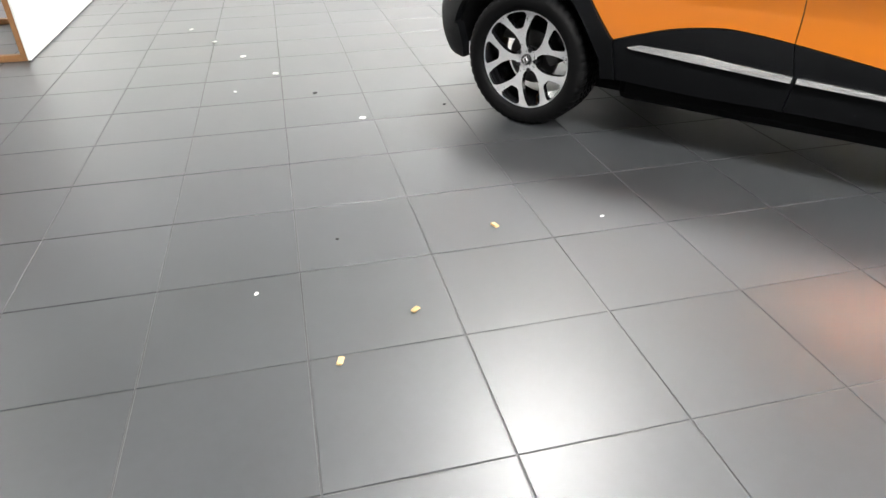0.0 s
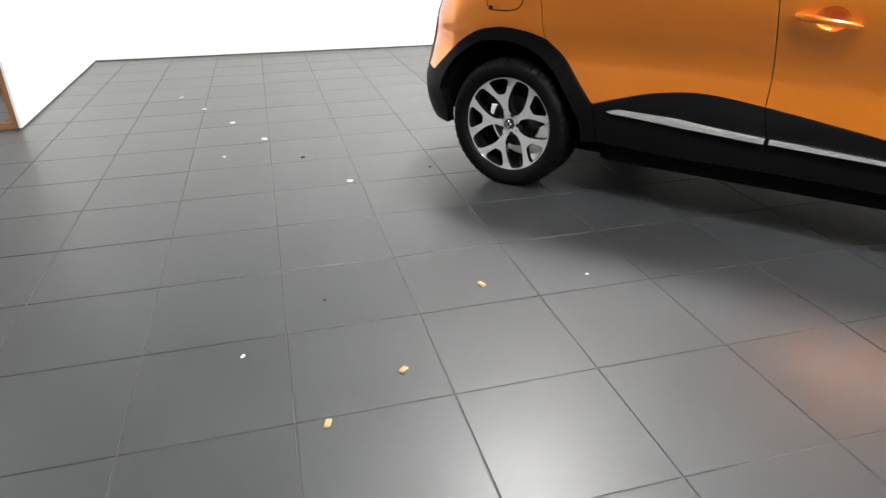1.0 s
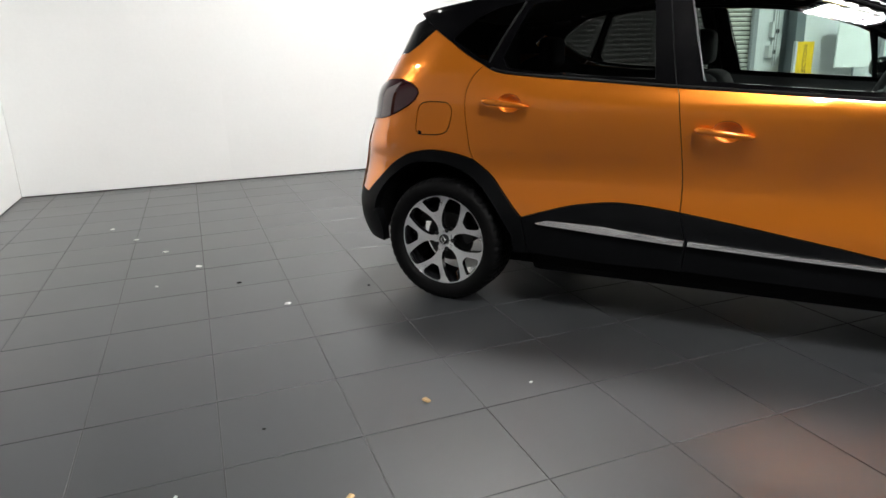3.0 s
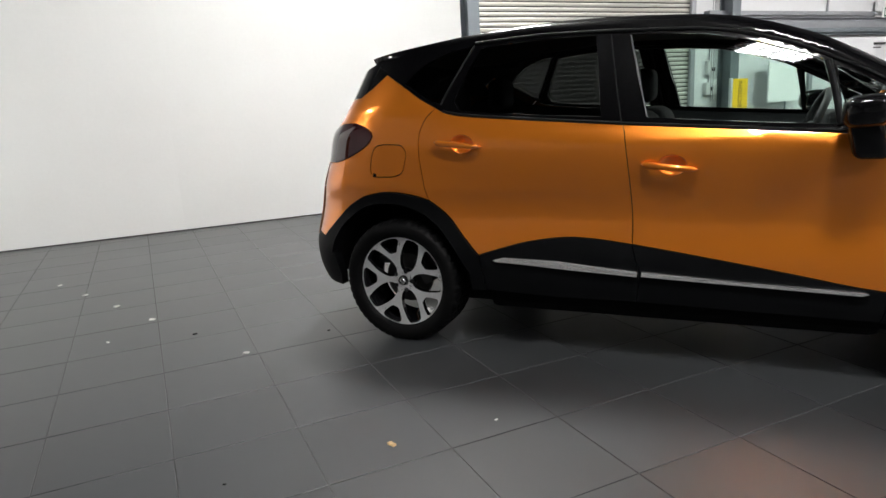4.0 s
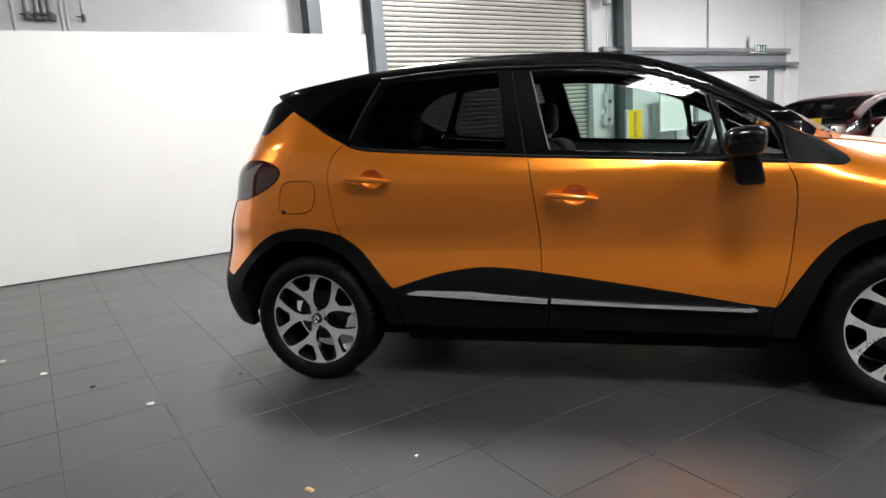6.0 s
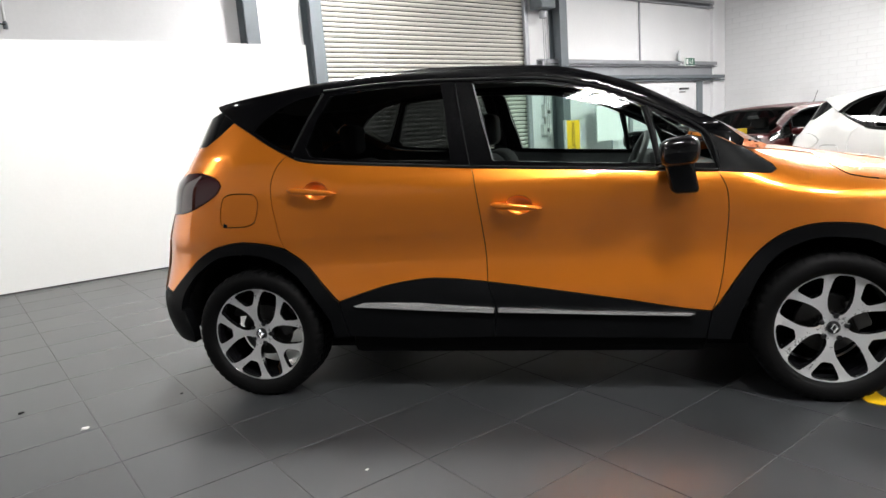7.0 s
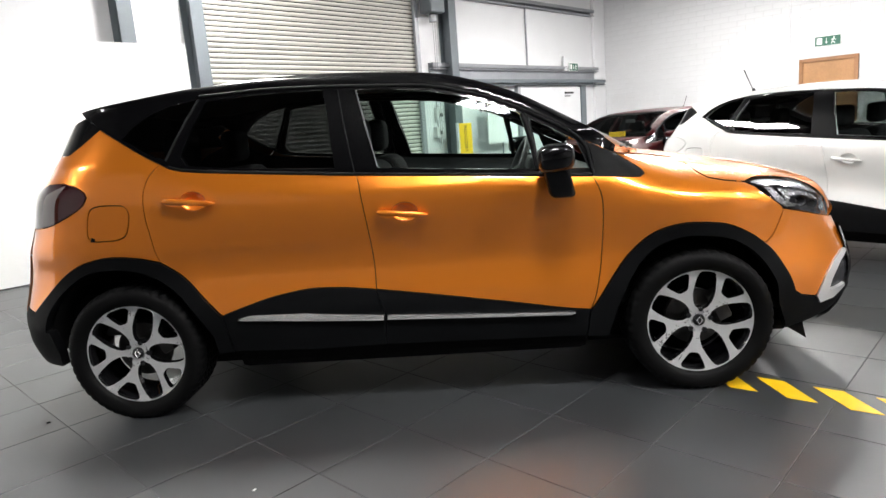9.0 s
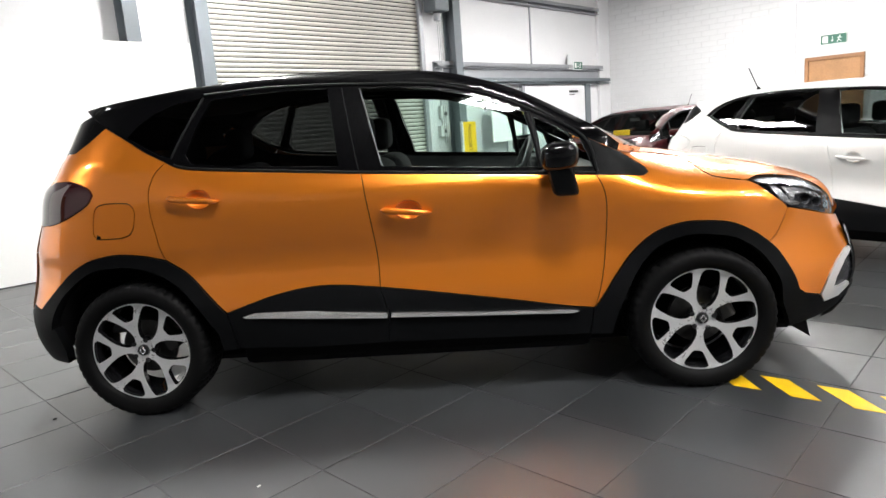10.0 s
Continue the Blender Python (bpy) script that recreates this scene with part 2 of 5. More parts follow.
def shrink(poly, d):
    n = len(poly)
    out = []
    for i in range(n):
        a, p, b = np.array(poly[i - 1]), np.array(poly[i]), np.array(poly[(i + 1) % n])
        u, v = p - a, b - p
        u, v = u / np.linalg.norm(u), v / np.linalg.norm(v)
        k = np.array([-(u[1] + v[1]), u[0] + v[0]])
        ln = np.linalg.norm(k)
        k = k / ln if ln > 0.3 else np.zeros(2)
        out.append(tuple(p + k * d))
    return out


def sheet(poly, surface, holes=(), grid=0.035, depth=0.012, gap=0.002, offset=0.0, mirror=None, hole_depth=None, extra=()):
    """A curved panel: a flat outline (x, z) laid on y = surface(x, z), with returned edges and openings."""
    from mathutils.geometry import delaunay_2d_cdt
    poly = shrink(clean(poly), gap)
    holes = [shrink(clean(h), -gap) for h in holes]
    vs, es = [], []
    loops = []
    for lp in [poly] + holes:
        s = len(vs)
        vs += lp
        loops.append(list(range(s, len(vs))))
        es += [(s + i, s + (i + 1) % len(lp)) for i in range(len(lp))]
    p = np.array(poly)
    gx, gz = np.meshgrid(np.arange(p[:, 0].min() + grid / 2, p[:, 0].max(), grid), np.arange(p[:, 1].min() + grid / 2, p[:, 1].max(), grid))
    X, Z = gx.ravel() + np.where((np.arange(gx.size) // gx.shape[1]) % 2, grid / 2, 0), gz.ravel()
    ok = within(poly, X, Z)
    for h in holes:
        ok &= ~within(h, X, Z)
    X, Z = X[ok], Z[ok]
    if len(X):
        rim = np.array(vs)
        near = ((X[:, None] - rim[None, :, 0]) ** 2 + (Z[:, None] - rim[None, :, 1]) ** 2).min(1)
        keep = near > (grid * 0.45) ** 2
        vs += list(zip(X[keep], Z[keep]))
    vs += list(extra)
    V, E, F, ov, oe, of = delaunay_2d_cdt([Vector(v) for v in vs], es, [], 0, 1e-6)
    cx = np.array([sum(V[i].x for i in f) / len(f) for f in F]); cz = np.array([sum(V[i].y for i in f) / len(f) for f in F])
    good = within(poly, cx, cz)
    for h in holes:
        good &= ~within(h, cx, cz)
    bm = bmesh.new()
    def flip(q):
        return Vector((q[0], mirror - q[1], q[2])) if mirror is not None else Vector(q)
    front = [bm.verts.new(flip((v.x, surface(v.x, v.y) + offset, v.y))) for v in V]
    for f, g in zip(F, good):
        if g:
            t = [front[i] for i in f]
            try:
                bm.faces.new(t if mirror is None else t[::-1])
            except ValueError:
                pass
    bm.normal_update()
    ups = sum(f.normal.y for f in bm.faces)
    if (ups > 0) == (mirror is None):
        for f in bm.faces:
            f.normal_flip()
    if depth:
        edges = [e for e in bm.edges if len(e.link_faces) == 1]
        made = {}
        for e in edges:
            for v in e.verts:
                if v not in made:
                    a = bm.verts.new(v.co); b = bm.verts.new(v.co + Vector((0, depth if mirror is None else -depth, 0)))
                    made[v] = (a, b)
        for e in edges:
            l = e.link_loops[0]
            a, b = l.vert, l.link_loop_next.vert
            bm.faces.new((made[b][0], made[a][0], made[a][1], made[b][1]))
    for v in [v for v in bm.verts if not v.link_faces]:
        bm.verts.remove(v)
    for f in bm.faces:
        f.smooth = True
    return bm

# ---------------- the shape of the car's flank: y = side(x, z), x ahead of the rear axle, y inwards ----------------
C = 0.868
def ip(v, xs, ys): return float(np.interp(v, xs, ys))
def belt(x): return ip(x, [-.4, .25, .55, 1.2, 2.1, 2.4], [1.23, 1.15, 1.10, 1.07, 1.03, 1.0])
LOW_Z = [.16, .20, .24, .30, .42, .49, .55, .61, .67, .74, .81, .87, .93, 1.0]
LOW_Y = [.11, .06, .03, .012, .004, .006, .018, .034, .043, .035, .013, -.006, -.014, -.005]
def smooth(z, zs, ys):
    # cubic Hermite through the profile's knots
    i = max(0, min(len(zs) - 2, int(np.searchsorted(zs, z)) - 1))
    def m(k):
        a, b = max(k - 1, 0), min(k + 1, len(zs) - 1)
        return (ys[b] - ys[a]) / (zs[b] - zs[a])
    h = zs[i + 1] - zs[i]; t = min(max((z - zs[i]) / h, 0), 1)
    return (2*t**3-3*t*t+1)*ys[i] + (t**3-2*t*t+t)*h*m(i) + (-2*t**3+3*t*t)*ys[i+1] + (t**3-t*t)*h*m(i+1)
def x_rear(z): return smooth(z, [.22, .28, .38, .47, .6, .72, .83, .94, 1.08, 1.15, 1.25, 1.34, 1.45], [-.57, -.615, -.65, -.655, -.632, -.603, -.565, -.515, -.47, -.41, -.345, -.305, -.26])
def x_front(z): return smooth(z, [.18, .25, .4, .5, .65, .75, .85, .95, 1.1], [3.34, 3.42, 3.475, 3.475, 3.425, 3.365, 3.28, 3.14, 2.95])
def roll(x): return min(max((2.35 - x) / .25, 0), 1) * min(max((x - .05) / 1.2, 0), 1)
def side(x, z):
    zb = belt(x)
    if z < zb:
        k = z if z < .8 else .8 + (z - .8) * .2 / (zb - .8)
        y = smooth(k, LOW_Z, LOW_Y) + .24 * (math.hypot(z - zb + .055, .012) + z - zb + .055) * roll(x)
    else:
        h = z - zb
        f = min(max((x - 2.15) / .35, 0), 1)
        y = -.004 + .0267 * roll(x) + (.30 * h + .34 * h * h) * (1 - f) + .11 * h * f
    y -= .032 * math.exp(-((x + .02) / .38) ** 2 - ((z - .67) / .19) ** 2)
    y -= .044 * math.exp(-((x - 2.62) / .42) ** 2 - ((z - .71) / .17) ** 2)
    def corner(d, a, p):
        d = min(max(d, 0), .9995)
        return a * (1 - (1 - d ** p) ** (1 / p))
    xe = x_rear(z); y += corner((xe + .45 - x) / .45, .30, 2.2)
    ze = shoulder(x)
    xe = x_front(min(z, ze)); y += corner((x - xe + .85) / .85, .50, 2.1)
    if x > 2.15 and z > ze:
        s = min((x - 2.15) / .45, 1)
        y += min(crown_y(x, z), .45) * s * s * (3 - 2 * s)
    return y


# the wing and the bonnet share one rounded crown over the flank's shoulder line
CROWN_X = [2.15, 2.47, 2.60, 2.75, 2.92, 3.09, 3.22, 3.30, 3.37, 3.44]
CROWN_Z = [1.125, 1.080, 1.058, 1.031, .998, .961, .925, .899, .872, .838]
FULL_P, FULL_Q = 3.0, 2.0
def shoulder(x): return smooth(min(max(x, 2.1), 3.45), [2.1, 2.6, 2.8, 3.0, 3.2, 3.45], [.86, .85, .83, .795, .75, .71])
def crown(x): return smooth(min(max(x, 2.15), 3.44), CROWN_X, CROWN_Z)
def crown_y(x, z):
    ze, zc = shoulder(x), crown(x)
    k = min(max((z - ze) / max(zc - ze, .02), 0), 1)
    return .86 * (1 - (1 - k ** FULL_Q) ** (1 / FULL_P))
def crown_z(x, y, y0):
    ze, zc = shoulder(x), crown(x)
    k = min(max(1 - (y - y0) / (C - y0), 0), 1)
    return ze + (zc - ze) * (1 - k ** FULL_P) ** (1 / FULL_Q)


def rear_x(y, z):
    k = min(max((y - (side(x_rear(z) + .45, z) if z < 1.4 else 0.2)) / .30, 0), 1)
    return x_rear(z) + .45 - .45 * (1 - (1 - k) ** 2.2) ** (1 / 2.2)


def front_x(y, z):
    k = min(max((y - side(x_front(z) - .85, z)) / .50, 0), 1)
    return x_front(z) - .85 + .85 * (1 - (1 - k) ** 2.1) ** (1 / 2.1)


BELT = [(-.041, 1.365), (.069, 1.299), (.154, 1.242), (.245, 1.191), (.283, 1.171), (.342, 1.154), (.508, 1.134), (.918, 1.097), (1.114, 1.080), (1.521, 1.049), (1.853, 1.024), (2.144, 1.003)]
GAP_R = [(.245, 1.191), (.202, 1.152), (.174, 1.105), (.158, 1.057), (.152, .968), (.158, .89), (.165, .811), (.178, .75)]
GAP_M = [(1.114, 1.080), (1.124, 1.049), (1.144, .873), (1.155, .686), (1.157, .559)]
GAP_ML = [(1.157, .559), (1.169, .511), (1.189, .421), (1.178, .298)]
GAP_F = [(2.144, 1.003), (2.164, .964), (2.181, .902), (2.185, .776), (2.174, .618), (2.142, .466), (2.118, .408)]
CLAD_R = [(.436, .483), (.56, .522), (.696, .558), (.858, .58), (.99, .577), (1.157, .559)]
CLAD_F = [(1.157, .559), (1.379, .527), (1.737, .47), (1.988, .425), (2.118, .408)]
ARCH_R = [(.178, .75), (.265, .68), (.351, .576), (.422, .495), (.436, .483)]
ARCH_RB = [(-.504, .535), (-.423, .609), (-.314, .699), (-.215, .754), (-.136, .778), (-.038, .79), (.079, .777), (.178, .75)]
ARCH_F = [(2.118, .408), (2.139, .43), (2.209, .535), (2.297, .65), (2.391, .732), (2.497, .769), (2.604, .772), (2.727, .752), (2.835, .698), (2.90, .65)]
ARCH_FB = [(2.90, .65), (2.945, .605), (3.008, .502), (3.04, .421)]
ROOF_EDGE = [(-.182, 1.453), (.103, 1.486), (.263, 1.507), (.404, 1.523), (.759, 1.546), (.944, 1.547), (1.156, 1.538), (1.392, 1.519), (1.547, 1.495), (1.699, 1.449), (1.847, 1.391), (2.039, 1.285), (2.155, 1.212), (2.27, 1.125)]
Q_GLASS = [(.073, 1.312), (.123, 1.366), (.193, 1.411), (.281, 1.447), (.395, 1.466), (.374, 1.416), (.308, 1.294), (.263, 1.212), (.22, 1.222), (.14, 1.270)]
R_GLASS = [(.440, 1.452), (.60, 1.466), (.78, 1.471), (.968, 1.467), (.990, 1.36), (1.02, 1.118), (.80, 1.133), (.52, 1.155), (.36, 1.178), (.335, 1.22), (.38, 1.335)]
F_GLASS = [(1.119, 1.457), (1.234, 1.452), (1.44, 1.430), (1.618, 1.385), (1.791, 1.324), (1.852, 1.294), (1.885, 1.17), (1.905, 1.052), (1.646, 1.070), (1.40, 1.090), (1.215, 1.105), (1.16, 1.29)]
T_GLASS = [(1.899, 1.266), (2.006, 1.211), (2.090, 1.160), (2.118, 1.09), (2.134, 1.038), (2.03, 1.046), (1.925, 1.053), (1.915, 1.15)]
TAIL = [(-.455, 1.085), (-.382, 1.115), (-.321, 1.135), (-.221, 1.138), (-.153, 1.12), (-.109, 1.092), (-.1, 1.069), (-.121, 1.038), (-.179, 1.002), (-.263, .967), (-.326, .947), (-.40, .936), (-.50, .93)]
HEADLAMP = [(2.834, .921), (2.898, .929), (3.02, .918), (3.158, .891), (3.234, .856), (3.283, .816), (3.292, .775), (3.293, .716), (3.176, .746), (3.08, .773), (3.025, .787), (2.972, .817), (2.907, .862), (2.866, .901)]
TRI = [(2.15, 1.003), (2.276, 0.991), (2.356, 0.984), (2.38, 0.996), (2.37, 1.013), (2.311, 1.058), (2.263, 1.092), (2.255, 1.093), (2.125, 1.16), (2.15, 1.08)]
BONNET_GAP = [(2.28, 1.088), (2.45, 1.062), (2.58, 1.038), (2.610, 1.030), (2.616, 1.003), (2.638, .974), (2.666, .953), (2.732, .937), (2.829, .921)]
BONNET_LOW = BONNET_GAP + [(2.834, .924), (2.898, .932), (3.02, .921), (3.158, .894), (3.234, .859), (3.283, .819), (3.30, .76), (3.34, .725), (3.42, .715)]
FLAP = [(-.128, .883), (-.125, .93), (-.109, .986), (-.091, 1.015), (-.048, 1.028), (.03, 1.026), (.065, 1.018), (.081, .985), (.066, .922), (.046, .885), (.003, .868), (-.06, .866), (-.108, .868)]


def oval(cx, cz, a, b, tilt=0.0, n=28):
    return [(cx + a * math.cos(t) * math.cos(tilt) - b * math.sin(t) * math.sin(tilt), cz + a * math.cos(t) * math.sin(tilt) + b * math.sin(t) * math.cos(tilt)) for t in (2 * math.pi * k / n for k in range(n))]


def strip_side(x, z):
    h = z - .44 + .02 * (x - 1.0)
    return side(x, z) + .38 * h + 5 * h * h


HANDLES = [((.246, 1.033), (.483, 1.006), (.381, 1.020)), ((1.195, .916), (1.421, .890), (1.320, .908))]


def surface_grid(fn, us, vs, thick=0.0, flip=False):
    bm = bmesh.new()
    g = [[bm.verts.new(fn(u, v)) for v in vs] for u in us]
    for i in range(len(us) - 1):
        for j in range(len(vs) - 1):
            q = (g[i][j], g[i + 1][j], g[i + 1][j + 1], g[i][j + 1])
            bm.faces.new(q[::-1] if flip else q)
    if thick:
        bm.normal_update()
        bmesh.ops.solidify(bm, geom=bm.faces[:], thickness=thick)
    for f in bm.faces:
        f.smooth = True
    return bm


def lerp_line(pts, t):
    k = min(max(t, 0), 1) * (len(pts) - 1)
    i = min(int(k), len(pts) - 2)
    return Vector(pts[i]).lerp(Vector(pts[i + 1]), k - i)


def loft(edge, centre, n_along, n_across, power=2.2, inset=0.0, drop=0.0, ease=1.0):
    """A surface from a flank edge line over the centre to the other flank."""
    def fn(u, w):
        e, c = lerp_line(edge, u), lerp_line(centre, u)
        s = 1 - abs(w)
        k = (1 - (1 - s) ** power) ** ease
        y = e.y + inset + (c.y - e.y - inset) * s
        p = Vector((e.x + (c.x - e.x) * k, y, e.z + (c.z - e.z) * k - drop))
        if w > 0:
            p.y = 2 * C - p.y
        return p
    us = [i / n_along for i in range(n_along + 1)]
    ws = [-1 + 2 * j / n_across for j in range(n_across + 1)]
    ws = [math.copysign(abs(w) ** 0.7, w) for w in ws]
    return us, ws, fn


def wheel(car, x, y, phase, outward, rim_mats, big=1.0):
    """Tyre, machined rim with five forked spokes, brake disc and bolts."""
    ax = pose(x, y, 0.317) @ Matrix.Rotation(radians(90 if outward < 0 else -90), 4, "X")
    w = new("wheel"); w.parent = car
    R = 0.326
    prof = [(.236, -.004), (.242, .006), (.254, .017), (.278, .025), (.298, .023), (.312, .014), (.320, .002), (.3255, -.016)]
    back = [(r, -.205 - h) for r, h in prof[::-1]]
    tread = [(R, -.05), (R - .008, -.052), (R - .008, -.060), (R, -.062), (R, -.090), (R - .008, -.092), (R - .008, -.100), (R, -.102), (R, -.122), (R - .008, -.124), (R - .008, -.132), (R, -.134), (R, -.156), (R - .008, -.158), (R - .008, -.166), (R, -.168)]
    bm = bmesh.new()
    add_lathe(bm, prof + tread + back, 192, ax)
    # shoulder notches between the tread blocks
    inv = ax.inverted()
    for v in bm.verts:
        q = inv @ v.co
        r, a = math.hypot(q.x, q.y), math.atan2(q.y, q.x)
        if r > .311 and int((a + math.pi) / (2 * math.pi) * 192 + .5) % 4 == 0:
            q.x *= 1 - .005 / r; q.y *= 1 - .005 / r
            v.co = ax @ q
    for v in bm.verts:
        v.co.z = max(v.co.z, .0006)
    ty = part("tyre", bm, TYRE, w, "black rubber tyre with grooved tread", 35)
    # rim face
    def dish(px, pz):
        r = math.hypot(px, pz)
        return -.012 - .020 * max(0, 1 - r / .20) ** 1.2 + (.006 if r > .222 else 0)
    outer = [(.237 * math.cos(t), .237 * math.sin(t)) for t in (2 * math.pi * k / 96 for k in range(96))]
    holes = []
    for k in range(5):
        a0 = radians(phase + 72 * k)
        small = [(.152, 0), (.153, 5), (.159, 8.5), (.180, 11.5), (.205, 14), (.222, 14.5), (.2295, 11.5), (.231, 6), (.231, 0)]
        large = [(.054, 0), (.056, 14), (.062, 21), (.076, 25), (.10, 25), (.13, 21.8), (.16, 17.5), (.20, 12.5), (.222, 9.5), (.2295, 6.5), (.231, 0)]
        for shape, off in ((small, 0), (large, 36)):
            pol = [(r, d) for r, d in shape] + [(r, -d) for r, d in shape[-2:0:-1]]
            pts = [(r * math.cos(a0 + radians(off + d)), r * math.sin(a0 + radians(off + d))) for r, d in pol]
            holes.append(straight(pts + pts[:1], 0.008)[:-1])
    bm = sheet(outer, lambda a, b: 0.0, holes, grid=0.016, depth=0.034, gap=0)
    for v in bm.verts:
        px, d, pz = v.co
        v.co = ax @ Vector((px, pz, dish(px, pz) - d * 0.9))
    bm.normal_update()
    towards = (ax.to_3x3() @ Vector((0, 0, 1)))
    for f in bm.faces:
        n = f.normal.dot(towards)
        if abs(n) < 0.6:
            f.material_index = 1
        elif n < 0:
            f.normal_flip()
    rim = part("rim", bm, list(rim_mats), w, "machined alloy rim with black pockets")
    bm = bmesh.new()
    add_lathe(bm, [(.2365, -.006), (.240, -.002), (.2405, -.012), (.226, -.018), (.216, -.045), (.205, -.10), (.205, -.19)], 72, ax)
    part("barrel", bm, RIM_BLACK, w, "", 40)
    bm = bmesh.new()
    add_lathe(bm, [(.0, -.075), (.055, -.075), (.056, -.09), (.130, -.092), (.131, -.116), (.05, -.118)], 56, ax)
    part("brake_disc", bm, DISC, w, "grey steel brake disc", 30)
    bm = bmesh.new()
    add_box(bm, (.085, -.07, -.135), (.150, .07, -.055), .012, 2)
    bm.transform(ax @ Matrix.Rotation(radians(25), 4, "Z"))
    part("brake_caliper", bm, DISC, w, "", 30)
    bm = bmesh.new()
    add_lathe(bm, [(0, -.018), (.020, -.018), (.026, -.020), (.028, -.028), (.030, -.045)], 32, ax)
    cap = part("centre_cap", bm, RIM_BLACK, w, "gloss black centre cap with a silver lozenge", 30)
    bm = bmesh.new()
    add_tube(bm, [ax @ Vector(p) for p in ((.013, 0, -.0165), (0, .019, -.0165), (-.013, 0, -.0165), (0, -.019, -.0165))], .005, 6, True)
    part("lozenge", bm, CHROME, cap)
    for k in range(5):
        a = radians(phase + 36 + 72 * k)
        bm = bmesh.new()
        add_lathe(bm, [(0, -.020), (.010, -.020), (.013, -.022), (.0135, -.050)], 6, ax @ Matrix.Translation((.052 * math.cos(a), .052 * math.sin(a), 0)))
        part("wheel_bolt", bm, RIM_BLACK, w)
    if x > 1:
        bm = bmesh.new()
        add_lathe(bm, [(0, -.20), (.20, -.20)], 40, ax)
        part("dust_shield", bm, MATT_BLACK, w)
    return w


def true_normals(me, surface, mirrored):
    """Shade a panel's face by the exact slope of the surface it lies on."""
    h, normals = .003, []
    for v in me.vertices:
        x, z = v.co.x, v.co.z
        n = Vector(((surface(x + h, z) - surface(x - h, z)) / (2 * h), -1, (surface(x, z + h) - surface(x, z - h)) / (2 * h))).normalized()
        if mirrored:
            n.y = -n.y
        normals.append(n)
    zero = Vector((0, 0, 0))
    out = [zero] * len(me.loops)
    for p in me.polygons:
        for li in p.loop_indices:
            n = normals[me.loops[li].vertex_index]
            d = n.dot(p.normal)
            if abs(d) > .9:
                out[li] = n if d > 0 else -n
    me.normals_split_custom_set(out)


